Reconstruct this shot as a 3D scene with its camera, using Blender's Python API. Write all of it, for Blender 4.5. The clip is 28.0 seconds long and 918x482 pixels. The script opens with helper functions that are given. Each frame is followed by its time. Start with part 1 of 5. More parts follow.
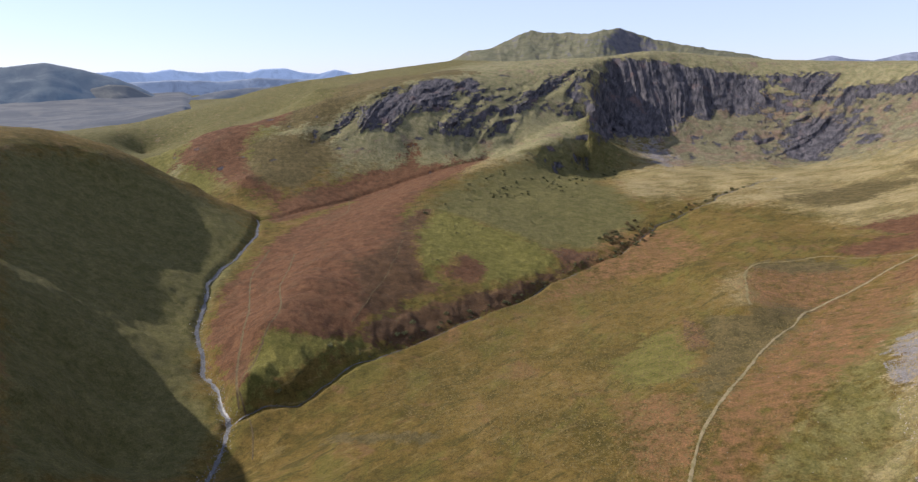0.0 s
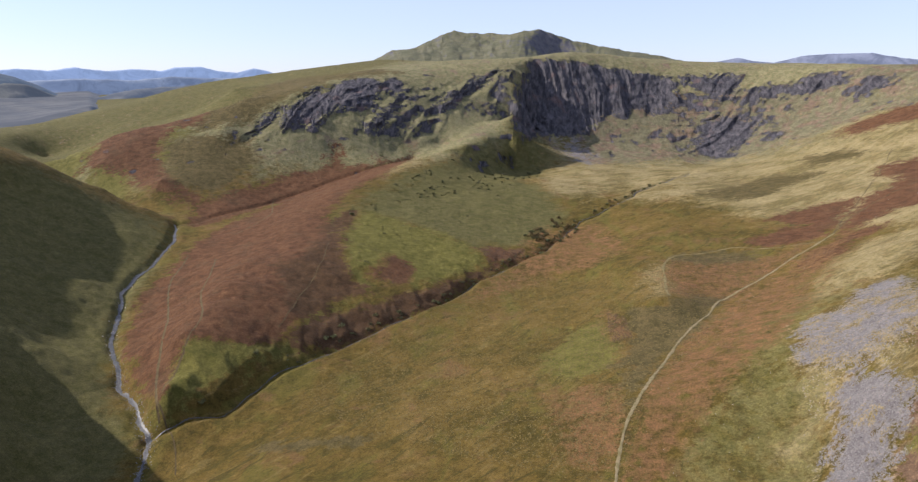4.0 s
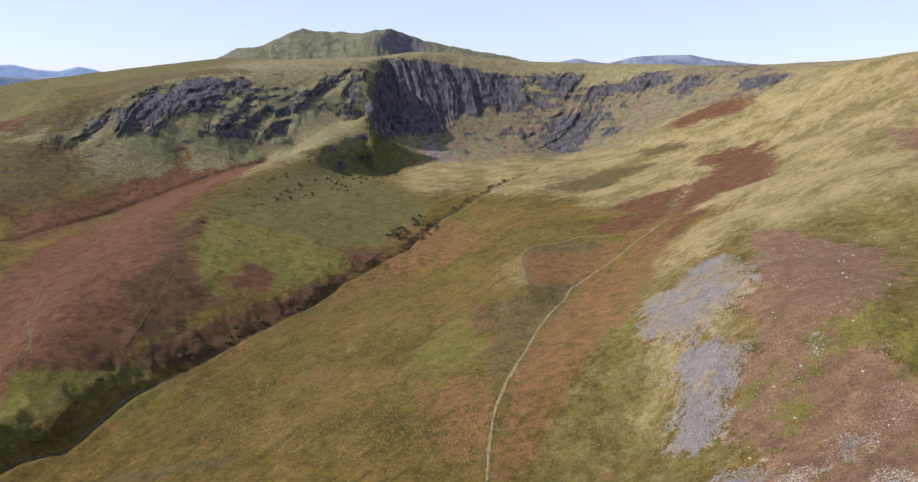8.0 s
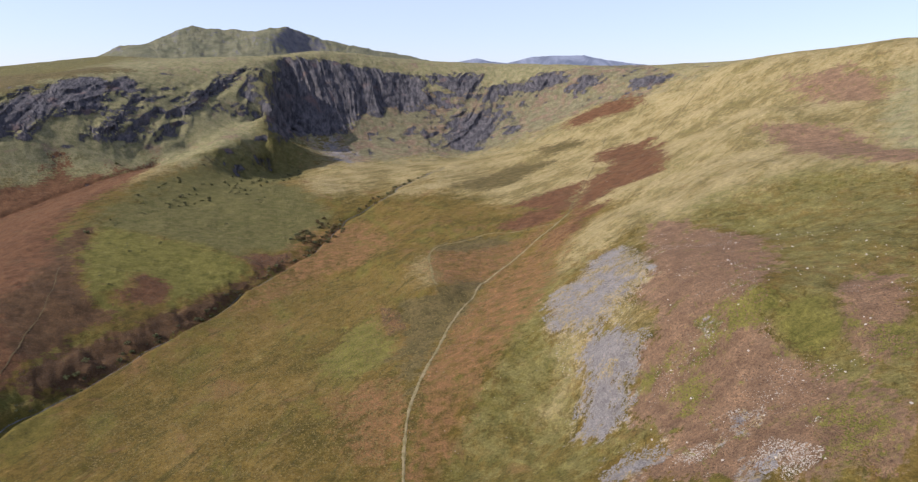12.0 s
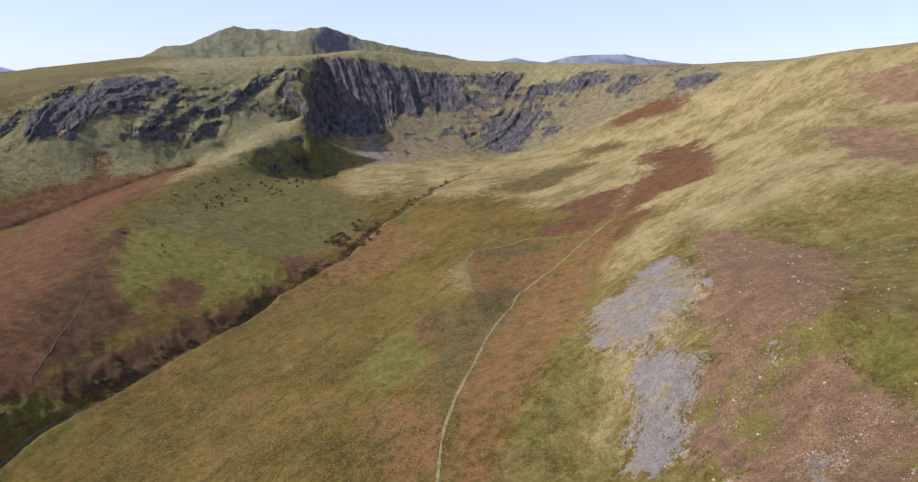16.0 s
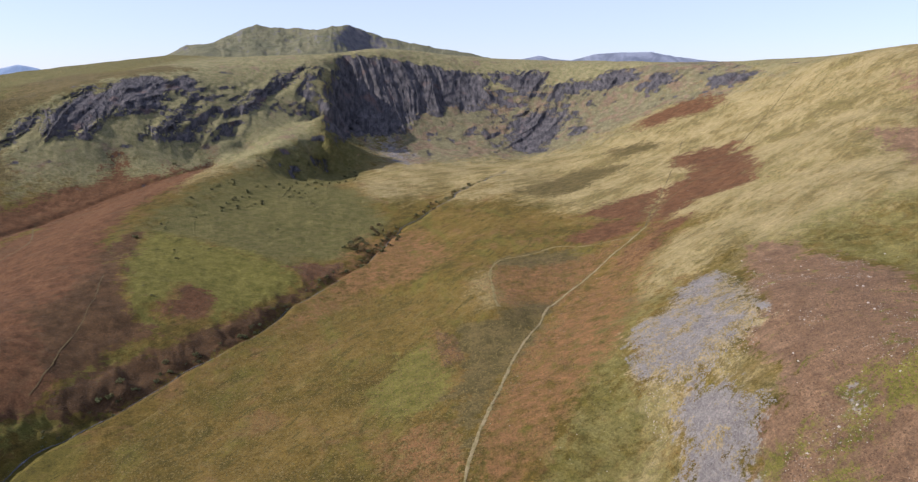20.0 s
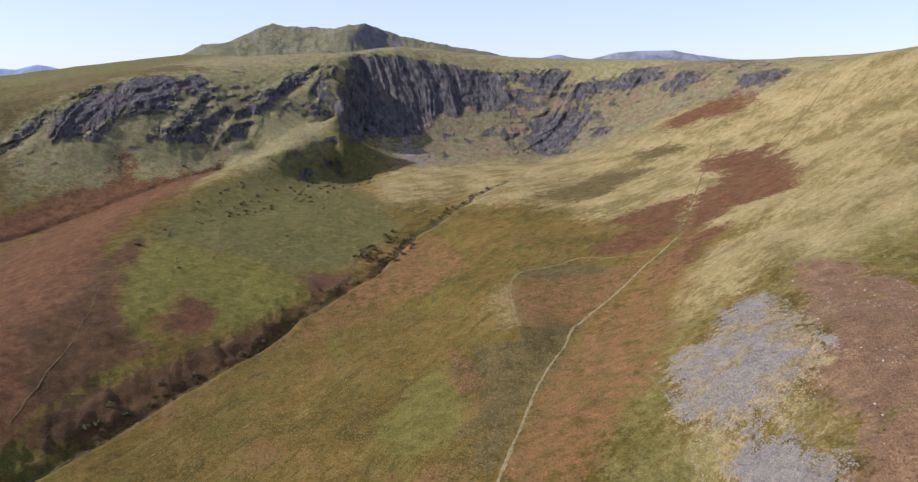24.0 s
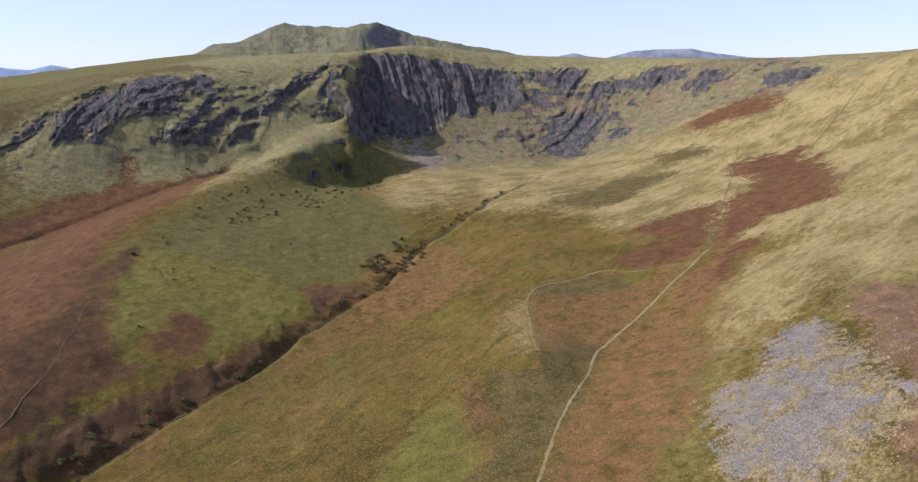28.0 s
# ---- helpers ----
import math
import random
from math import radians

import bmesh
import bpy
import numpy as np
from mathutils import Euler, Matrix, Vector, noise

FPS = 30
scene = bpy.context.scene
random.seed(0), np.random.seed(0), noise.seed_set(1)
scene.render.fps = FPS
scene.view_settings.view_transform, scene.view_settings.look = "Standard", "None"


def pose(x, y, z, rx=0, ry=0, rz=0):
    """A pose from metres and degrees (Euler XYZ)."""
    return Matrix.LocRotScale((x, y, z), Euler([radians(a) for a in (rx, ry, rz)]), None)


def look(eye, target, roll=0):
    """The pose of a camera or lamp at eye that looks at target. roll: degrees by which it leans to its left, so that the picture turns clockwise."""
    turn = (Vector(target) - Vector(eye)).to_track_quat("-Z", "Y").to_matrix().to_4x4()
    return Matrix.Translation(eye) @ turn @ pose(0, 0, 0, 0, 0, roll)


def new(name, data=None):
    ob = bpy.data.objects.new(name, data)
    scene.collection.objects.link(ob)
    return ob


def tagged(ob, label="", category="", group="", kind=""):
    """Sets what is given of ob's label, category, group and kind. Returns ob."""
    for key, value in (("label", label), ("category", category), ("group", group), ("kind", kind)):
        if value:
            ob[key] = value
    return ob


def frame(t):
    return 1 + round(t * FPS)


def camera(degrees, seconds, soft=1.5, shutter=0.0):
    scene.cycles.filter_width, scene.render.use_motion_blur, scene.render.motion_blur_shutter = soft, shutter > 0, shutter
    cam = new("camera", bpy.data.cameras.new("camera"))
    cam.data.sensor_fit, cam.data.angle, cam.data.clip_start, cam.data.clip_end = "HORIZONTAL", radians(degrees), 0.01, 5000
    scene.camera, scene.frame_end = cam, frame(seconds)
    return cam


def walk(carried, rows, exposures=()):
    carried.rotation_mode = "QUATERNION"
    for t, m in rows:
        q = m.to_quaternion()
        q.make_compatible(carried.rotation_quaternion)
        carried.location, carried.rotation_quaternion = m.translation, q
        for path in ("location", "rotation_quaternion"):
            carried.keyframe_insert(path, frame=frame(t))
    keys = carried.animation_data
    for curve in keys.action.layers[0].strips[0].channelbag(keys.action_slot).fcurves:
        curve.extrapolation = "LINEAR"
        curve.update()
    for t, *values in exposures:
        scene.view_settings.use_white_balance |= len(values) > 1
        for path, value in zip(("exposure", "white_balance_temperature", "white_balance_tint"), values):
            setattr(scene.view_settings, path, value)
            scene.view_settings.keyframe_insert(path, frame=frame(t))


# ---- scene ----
cam = camera(71.13, 28.0, soft=1.35)
# seconds, place, then yaw (to the left), pitch and roll in degrees
PATH = [
    (0.0, 0.0, 0.0, 320.0, 19.25, -14.19, -0.14),
    (0.5, 0.0, 0.0, 320.0, 18.39, -14.21, -0.10),
    (1.0, 0.0, 0.0, 320.0, 16.59, -14.19, -0.05),
    (1.5, 0.0, 0.0, 320.0, 15.35, -14.18, -0.03),
    (2.0, 0.0, 0.0, 320.0, 14.63, -14.20, 0.01),
    (2.5, 0.0, 0.0, 320.0, 14.05, -14.21, 0.05),
    (4.5, 0.0, 0.0, 320.0, 11.56, -14.21, 0.08),
    (5.0, 0.0, 0.0, 320.0, 9.95, -14.21, 0.08),
    (5.5, 0.0, 0.0, 320.0, 8.21, -14.22, 0.13),
    (6.0, 0.0, 0.0, 320.0, 6.61, -14.23, 0.13),
    (6.5, 0.0, 0.0, 320.0, 5.05, -14.23, 0.12),
    (7.0, 0.0, 0.0, 320.0, 3.36, -14.23, 0.12),
    (7.5, 0.0, 0.0, 320.0, 1.70, -14.24, 0.08),
    (8.0, 0.0, 0.0, 320.0, 0.00, -14.25, 0.10),
    (8.5, 0.0, 0.0, 320.0, -1.93, -14.24, 0.11),
    (9.0, 0.0, 0.0, 320.0, -3.58, -14.25, 0.13),
    (9.5, 0.0, 0.0, 320.0, -5.18, -14.25, 0.16),
    (10.0, 0.0, 0.0, 320.0, -6.82, -14.25, 0.15),
    (10.5, 0.0, 0.0, 320.0, -8.18, -14.27, 0.12),
    (11.0, 0.0, 0.0, 320.0, -9.33, -14.27, 0.14),
    (11.5, 0.0, 0.1, 320.5, -9.53, -14.28, 0.15),
    (12.0, 0.0, 1.0, 320.5, -8.53, -14.28, 0.13),
    (12.5, 0.1, 2.8, 320.5, -7.83, -14.28, 0.10),
    (14.5, 0.4, 15.4, 320.5, -6.06, -14.28, 0.04),
    (15.0, 0.5, 19.1, 320.5, -5.79, -14.30, 0.06),
    (15.5, 0.6, 23.4, 320.5, -5.55, -14.30, 0.07),
    (16.0, 0.7, 28.2, 320.5, -5.28, -14.32, 0.07),
    (16.5, 0.8, 33.0, 320.5, -5.01, -14.34, 0.07),
    (17.0, 1.0, 37.9, 320.5, -4.76, -14.38, 0.07),
    (17.5, 1.1, 43.0, 320.5, -4.51, -14.40, 0.05),
    (18.0, 1.2, 48.4, 320.5, -4.23, -14.41, 0.03),
    (18.5, 1.4, 54.1, 320.5, -3.99, -14.42, 0.01),
    (19.0, 1.6, 59.6, 320.5, -3.77, -14.44, 0.03),
    (19.5, 1.7, 65.4, 320.5, -3.54, -14.45, 0.01),
    (20.0, 1.9, 71.3, 320.5, -3.29, -14.45, -0.04),
    (20.5, 2.1, 77.4, 320.5, -3.07, -14.46, -0.05),
    (21.0, 2.3, 83.6, 320.5, -2.84, -14.49, -0.06),
    (21.5, 2.5, 89.9, 320.5, -2.63, -14.50, -0.10),
    (23.5, 3.4, 113.4, 320.5, -1.92, -14.49, -0.11),
    (24.0, 3.6, 119.5, 320.5, -1.75, -14.52, -0.13),
    (24.5, 3.9, 125.5, 320.5, -1.58, -14.53, -0.15),
    (25.0, 4.1, 131.5, 320.5, -1.44, -14.53, -0.15),
    (25.5, 4.4, 137.7, 320.5, -1.28, -14.53, -0.16),
    (26.0, 4.6, 144.1, 320.5, -1.11, -14.54, -0.20),
    (26.5, 4.9, 150.3, 320.5, -0.92, -14.53, -0.26),
    (27.0, 5.2, 156.5, 320.5, -0.78, -14.55, -0.26),
    (27.5, 5.5, 162.6, 320.5, -0.62, -14.58, -0.27),
    (28.0, 5.8, 168.6, 320.5, -0.52, -14.57, -0.27),
]


def aimed(x, y, z, yaw, pitch, roll):
    a, b = radians(yaw), radians(pitch)
    ahead = (-math.sin(a) * math.cos(b), math.cos(a) * math.cos(b), math.sin(b))
    return look((x, y, z), (x + ahead[0], y + ahead[1], z + ahead[2]), roll)


walk(cam, [(row[0], aimed(*row[1:])) for row in PATH], exposures=[(0.0, 0.70, 5980, 18), (28.0, 0.70, 5980, 18)])

# ---- sky and sun ----
SUN_TURN, SUN_HIGH = 93.0, 31.5  # degrees to the left of straight ahead (+y), and above the level
world = bpy.data.worlds.new("sky")
scene.world = world
world.use_nodes = True
sky = world.node_tree.nodes.new("ShaderNodeTexSky")
sky.sky_type = "NISHITA"
sky.sun_disc = False
sky.sun_elevation = radians(SUN_HIGH)
sky.sun_rotation = radians(-SUN_TURN)
sky.altitude, sky.air_density, sky.dust_density, sky.ozone_density = 900, 1.0, 0.5, 4.0
back = world.node_tree.nodes["Background"]
back.inputs["Strength"].default_value = 0.104
# a thin even veil of high cloud over the blue
veil = world.node_tree.nodes.new("ShaderNodeMix")
veil.data_type = "RGBA"
veil.inputs[0].default_value = 0.6
veil.inputs[7].default_value = (4.65, 4.95, 5.9, 1)
world.node_tree.links.new(sky.outputs[0], veil.inputs[6])
world.node_tree.links.new(veil.outputs[2], back.inputs[0])
sun = new("sun", bpy.data.lights.new("sun", "SUN"))
sun.data.energy, sun.data.angle, sun.data.color = 5.0, radians(0.53), (1.0, 0.91, 0.76)
a, b = radians(SUN_TURN), radians(SUN_HIGH)
sun.matrix_world = look((-math.sin(a) * math.cos(b), math.cos(a) * math.cos(b), math.sin(b)), (0, 0, 0))

# ---- materials ----
class Nodes:
    """Builds a node material in short lines."""

    def __init__(self, name):
        self.material = bpy.data.materials.new(name)
        self.material.use_nodes = True
        self.tree = self.material.node_tree
        self.shader = self.tree.nodes["Principled BSDF"]
        self.shader.inputs["Specular IOR Level"].default_value = 0.25

    def put(self, socket, value):
        if isinstance(value, bpy.types.NodeSocket):
            self.tree.links.new(value, socket)
        elif isinstance(value, (tuple, list)) and len(value) == 3 and socket.type == "RGBA":
            socket.default_value = (*value, 1)
        else:
            socket.default_value = value

    def place(self):
        return self.tree.nodes.new("ShaderNodeNewGeometry").outputs["Position"]

    def normal_up(self):
        n = self.tree.nodes.new("ShaderNodeSeparateXYZ")
        self.tree.links.new(self.tree.nodes.new("ShaderNodeNewGeometry").outputs["Normal"], n.inputs[0])
        return n.outputs[2]

    def mapped(self, scale=(1, 1, 1), turn=0.0, tilt=0.0):
        n = self.tree.nodes.new("ShaderNodeMapping")
        self.tree.links.new(self.place(), n.inputs[0])
        n.inputs["Scale"].default_value = scale
        n.inputs["Rotation"].default_value = (tilt, 0, turn)
        return n.outputs[0]

    def lined(self, turn, stretch):
        """Places drawn out along one heading in the plan."""
        n = self.tree.nodes.new("ShaderNodeMapping")
        n.vector_type = "TEXTURE"
        self.tree.links.new(self.place(), n.inputs[0])
        n.inputs["Scale"].default_value = (stretch, 1, 1)
        n.inputs["Rotation"].default_value = (0, 0, turn)
        return n.outputs[0]

    def noise(self, metres, detail=4.0, rough=0.55, at=None, twist=0.0):
        n = self.tree.nodes.new("ShaderNodeTexNoise")
        self.tree.links.new(at or self.place(), n.inputs["Vector"])
        n.inputs["Scale"].default_value = 1.0 / metres
        n.inputs["Detail"].default_value, n.inputs["Roughness"].default_value = detail, rough
        n.inputs["Distortion"].default_value = twist
        return n.outputs["Fac"]

    def cells(self, metres, out="Distance", feature="F1"):
        n = self.tree.nodes.new("ShaderNodeTexVoronoi")
        n.feature = feature
        self.tree.links.new(self.place(), n.inputs["Vector"])
        n.inputs["Scale"].default_value = 1.0 / metres
        return n.outputs[out]

    def attr(self, name):
        n = self.tree.nodes.new("ShaderNodeAttribute")
        n.attribute_name = name
        return n.outputs["Fac"]

    def maths(self, how, a, b=0.0, c=0.0, clamp=False):
        n = self.tree.nodes.new("ShaderNodeMath")
        n.operation, n.use_clamp = how, clamp
        for s, v in zip(n.inputs, (a, b, c)):
            self.put(s, v)
        return n.outputs[0]

    def span(self, value, low, high):
        """0 to 1 as value goes from low to high, smoothly."""
        n = self.tree.nodes.new("ShaderNodeMapRange")
        n.interpolation_type = "SMOOTHSTEP"
        for s, v in zip(n.inputs, (value, low, high, 0.0, 1.0)):
            self.put(s, v)
        return n.outputs[0]

    def mix(self, factor, a, b, how="MIX"):
        n = self.tree.nodes.new("ShaderNodeMix")
        n.data_type, n.blend_type = "RGBA", how
        for s, v in zip((n.inputs[0], n.inputs[6], n.inputs[7]), (factor, a, b)):
            self.put(s, v)
        return n.outputs[2]

    def ramp(self, value, *stops):
        n = self.tree.nodes.new("ShaderNodeValToRGB")
        self.put(n.inputs[0], value)
        while len(n.color_ramp.elements) < len(stops):
            n.color_ramp.elements.new(1.0)
        for e, (at, colour) in zip(n.color_ramp.elements, stops):
            e.position, e.color = at, (*colour, 1)
        return n.outputs[0]

    def bump(self, height, metres, strength=1.0):
        n = self.tree.nodes.new("ShaderNodeBump")
        n.inputs["Strength"].default_value, n.inputs["Distance"].default_value = strength, metres
        self.put(n.inputs["Height"], height)
        self.put(self.shader.inputs["Normal"], n.outputs[0])

    def done(self, colour, rough=0.9):
        self.put(self.shader.inputs["Base Color"], colour)
        self.put(self.shader.inputs["Roughness"], rough)
        return self.material


def moor_material():
    """Grass, bracken, heather, loose stone and bare rock, each by the cover laid over the land."""
    n = Nodes("moor")
    n.put(n.shader.inputs["Specular IOR Level"], 0.10)
    broad, middle, fine = n.noise(75, 6, 0.62), n.noise(13, 8, 0.70), n.noise(2.4, 6, 0.85)
    edge, ragged = n.noise(30, 10, 0.70, twist=0.6), n.noise(6, 7, 0.74)

    def off(value, size):
        return n.maths("MULTIPLY", n.maths("SUBTRACT", value, 0.5), size)

    streak = n.noise(6, 7, 0.70, n.lined(radians(30), 4.0), 0.7)
    lace = n.maths("ADD", n.maths("ADD", off(edge, 1.0), off(streak, 0.6)), n.maths("ADD", off(ragged, 0.8), off(fine, 0.4)))

    def cover(name, wander, soft):
        return n.span(n.maths("MULTIPLY_ADD", lace, wander, n.attr(name)), -soft, soft)

    def two(dark, light, low=0.30, high=0.70):
        return n.mix(n.span(n.maths("ADD", off(ragged, 0.5), middle), low, high), dark, light)

    mottle = n.maths("ADD", off(middle, 0.8), n.maths("ADD", off(ragged, 0.6), n.maths("ADD", off(broad, 1.1), 0.5)))
    colour = n.ramp(mottle, (0.20, (0.048, 0.038, 0.009)), (0.38, (0.076, 0.057, 0.013)), (0.56, (0.108, 0.074, 0.018)), (0.80, (0.155, 0.108, 0.034)))
    moist = n.span(n.noise(45, 7, 0.65, n.mapped((1, 0.4, 1), radians(35)), 1.2), 0.50, 0.64)
    colour = n.mix(n.maths("MULTIPLY", moist, 0.65), colour, (0.100, 0.090, 0.020))
    heathy = n.span(n.noise(38, 7, 0.68, twist=0.8), 0.54, 0.66)
    colour = n.mix(n.maths("MULTIPLY", heathy, 0.7), colour, (0.135, 0.078, 0.034))
    drift = n.noise(9, 7, 0.70, n.lined(radians(58), 4.0), 0.8)
    colour = n.mix(n.maths("MULTIPLY", n.span(drift, 0.54, 0.62), 0.75), colour, (0.056, 0.048, 0.013))
    colour = n.mix(n.maths("MULTIPLY", n.span(drift, 0.44, 0.35), 0.6), colour, (0.165, 0.125, 0.044))
    streak = n.maths("ADD", off(ragged, 0.5), streak)
    swath = n.span(n.maths("ADD", off(broad, 0.8), n.noise(15, 7, 0.70, n.lined(radians(30), 4.0), 0.6)), 0.36, 0.58)
    # tan and fell: grass tones made paler and bluer to stand for distant haze
    tan = n.ramp(n.maths("ADD", off(broad, 0.5), streak), (0.28, (0.134, 0.116, 0.050)), (0.48, (0.208, 0.170, 0.080)), (0.74, (0.282, 0.228, 0.116)))
    colour = n.mix(n.maths("MULTIPLY", cover("tan", 70, 16), n.maths("MULTIPLY_ADD", swath, 0.55, 0.45)), colour, tan)
    colour = n.mix(n.maths("MULTIPLY", cover("fell", 55, 12), 0.9), colour, n.mix(n.span(n.noise(42, 8, 0.7, twist=0.7), 0.55, 0.68), two((0.122, 0.119, 0.058), (0.212, 0.194, 0.106)), (0.162, 0.118, 0.084)))
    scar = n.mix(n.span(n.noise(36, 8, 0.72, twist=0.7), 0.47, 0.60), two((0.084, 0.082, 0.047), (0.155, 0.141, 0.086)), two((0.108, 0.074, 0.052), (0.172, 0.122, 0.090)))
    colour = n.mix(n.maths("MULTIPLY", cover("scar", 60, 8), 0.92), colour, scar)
    colour = n.mix(cover("knoll", 50, 10), colour, two((0.070, 0.067, 0.021), (0.122, 0.108, 0.042), 0.30, 0.76))
    green = two((0.076, 0.073, 0.016), (0.134, 0.120, 0.032))
    colour = n.mix(n.maths("MULTIPLY", cover("turf", 80, 9), n.maths("MULTIPLY_ADD", n.span(n.maths("ADD", off(ragged, 0.4), n.noise(19, 8, 0.72, twist=0.8)), 0.42, 0.58), 0.6, 0.22)), colour, two((0.094, 0.088, 0.027), (0.165, 0.146, 0.054)))
    ling = two((0.105, 0.066, 0.041), (0.184, 0.119, 0.073))
    colour = n.mix(cover("heather", 60, 3), colour, n.mix(n.span(n.noise(17, 8, 0.70, twist=0.9), 0.575, 0.63), ling, green))
    colour = n.mix(cover("green", 55, 5), colour, green)
    fern = two((0.064, 0.031, 0.015), (0.122, 0.063, 0.031), 0.28, 0.72)
    fern = n.mix(n.maths("MULTIPLY", n.span(n.noise(38, 8, 0.7, twist=0.7), 0.50, 0.64), 0.6), fern, (0.078, 0.047, 0.024))
    colour = n.mix(cover("bracken", 52, 1.8), colour, fern)
    # a darker bracken tone on the beck bank and the near spur
    colour = n.mix(n.maths("MULTIPLY", cover("dark_fern", 70, 5), 0.85), colour, two((0.044, 0.027, 0.013), (0.084, 0.050, 0.024)))
    rusty = two((0.104, 0.063, 0.025), (0.170, 0.094, 0.041))
    colour = n.mix(n.maths("MULTIPLY", cover("thin_fern", 75, 11), n.span(n.maths("ADD", off(ragged, 0.8), middle), 0.28, 0.60)), colour, rusty)
    colour = n.mix(cover("sedge", 60, 3), colour, two((0.064, 0.053, 0.020), (0.108, 0.083, 0.034), 0.35, 0.68))
    grey = n.ramp(n.maths("ADD", off(n.noise(11, 4, 0.6), 0.5), n.noise(1.2, 4, 0.85)), (0.25, (0.078, 0.071, 0.068)), (0.5, (0.150, 0.138, 0.134)), (0.8, (0.235, 0.217, 0.210)))
    heaps = n.noise(16, 6, 0.68)
    sandy = n.mix(n.span(ragged, 0.4, 0.6), (0.15, 0.118, 0.055), (0.245, 0.198, 0.115))
    for name, much in (("thin_scree", 0.42), ("scree", 0.62)):
        grit = n.span(n.maths("ADD", n.maths("ADD", n.noise(2.4, 5, 0.8), off(heaps, 1.6)), n.maths("MULTIPLY_ADD", n.attr(name), 0.006, much - 0.5)), 0.48, 0.60)
        loose = cover(name, 60, 4)
        colour = n.mix(n.maths("MULTIPLY", loose, 0.8), colour, sandy)
        colour = n.mix(n.maths("MULTIPLY", loose, grit), colour, grey)
    steep = n.span(n.normal_up(), 0.86, 0.62)
    bed = n.noise(9, 9, 0.74, n.mapped((1, 0.45, 0.22), 0.2, 0.0))
    rock = n.ramp(bed, (0.36, (0.026, 0.027, 0.032)), (0.5, (0.068, 0.065, 0.072)), (0.66, (0.126, 0.116, 0.120)))
    rock = n.mix(n.span(n.noise(40, 5), 0.58, 0.72), rock, (0.110, 0.080, 0.076))
    slab = n.noise(16, 7, 0.70, n.mapped((1, 1, 0.32), 0.2, 0.3))
    ledge = n.maths("ADD", off(slab, 34.0), n.maths("ADD", off(ragged, 34.0), n.maths("MULTIPLY_ADD", steep, 18.0, n.maths("SUBTRACT", n.attr("rock"), 9.0))))
    bare = n.span(ledge, -3.0, 8.0)
    colour = n.mix(bare, colour, rock)
    dapple = n.ramp(n.noise(1.5, 6, 0.85), (0.36, (0.45, 0.45, 0.43)), (0.50, (1, 1, 1)), (0.64, (1.62, 1.56, 1.40)))
    colour = n.mix(0.52, colour, n.mix(1.0, colour, dapple, "MULTIPLY"))
    clumps = n.ramp(n.noise(5.5, 6, 0.80), (0.36, (0.72, 0.73, 0.74)), (0.50, (1, 1, 1)), (0.64, (1.28, 1.25, 1.19)))
    colour = n.mix(0.7, colour, n.mix(1.0, colour, clumps, "MULTIPLY"))
    soil = n.maths("MULTIPLY_ADD", middle, 1.6, n.maths("MULTIPLY", fine, 1.4))
    n.bump(n.maths("MULTIPLY_ADD", n.maths("MULTIPLY", bare, bed), 4.0, soil), 1.0, 1.0)
    return n.done(colour, 0.95)


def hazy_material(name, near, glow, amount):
    """A far hill, with the haze before it put in as a glow."""
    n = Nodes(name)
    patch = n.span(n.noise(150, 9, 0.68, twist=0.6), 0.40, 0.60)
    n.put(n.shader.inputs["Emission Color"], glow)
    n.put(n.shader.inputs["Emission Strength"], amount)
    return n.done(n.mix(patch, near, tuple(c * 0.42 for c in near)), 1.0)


def path_material(name, worn, turf):
    n = Nodes(name)
    n.bump(n.noise(0.8, 4), 0.2)
    return n.done(n.mix(n.span(n.noise(5, 6, 0.7), 0.38, 0.66), worn, turf), 0.95)


def water_material():
    n = Nodes("stream_water")
    foam = n.span(n.noise(2.2, 6, 0.8), 0.50, 0.64)
    n.bump(n.noise(1.5, 4), 0.3)
    n.put(n.shader.inputs["Specular IOR Level"], 0.5)
    return n.done(n.mix(foam, (0.035, 0.035, 0.033), (0.165, 0.162, 0.156)), n.mix(foam, (0.5, 0.5, 0.5), (0.85, 0.85, 0.85)))


def mountain_material():
    n = Nodes("mountain_rock_and_grass")
    patch = n.noise(60, 7, 0.65)
    rough = n.noise(22, 8, 0.7, n.mapped((1, 1, 0.4), 0.4, 0.4))
    turf = n.ramp(patch, (0.35, (0.074, 0.078, 0.042)), (0.65, (0.132, 0.122, 0.068)))
    rock = n.ramp(rough, (0.35, (0.058, 0.060, 0.074)), (0.65, (0.140, 0.130, 0.134)))
    bare = n.span(n.maths("MULTIPLY_ADD", n.maths("SUBTRACT", rough, 0.5), 0.9, n.normal_up()), 0.90, 0.72)
    n.bump(rough, 9.0)
    return n.done(n.mix(bare, turf, rock), 0.95)


def stone_material(name, dark, light):
    """Loose stones, each of its own tone, with lichen."""
    n = Nodes(name)
    own = n.tree.nodes.new("ShaderNodeNewGeometry").outputs["Random Per Island"]
    tone = n.maths("ADD", n.maths("MULTIPLY", own, 0.6), n.maths("MULTIPLY", n.noise(0.5, 4, 0.7), 0.4))
    n.bump(n.noise(0.25, 4), 0.06)
    return n.done(n.mix(tone, dark, light), 0.9)


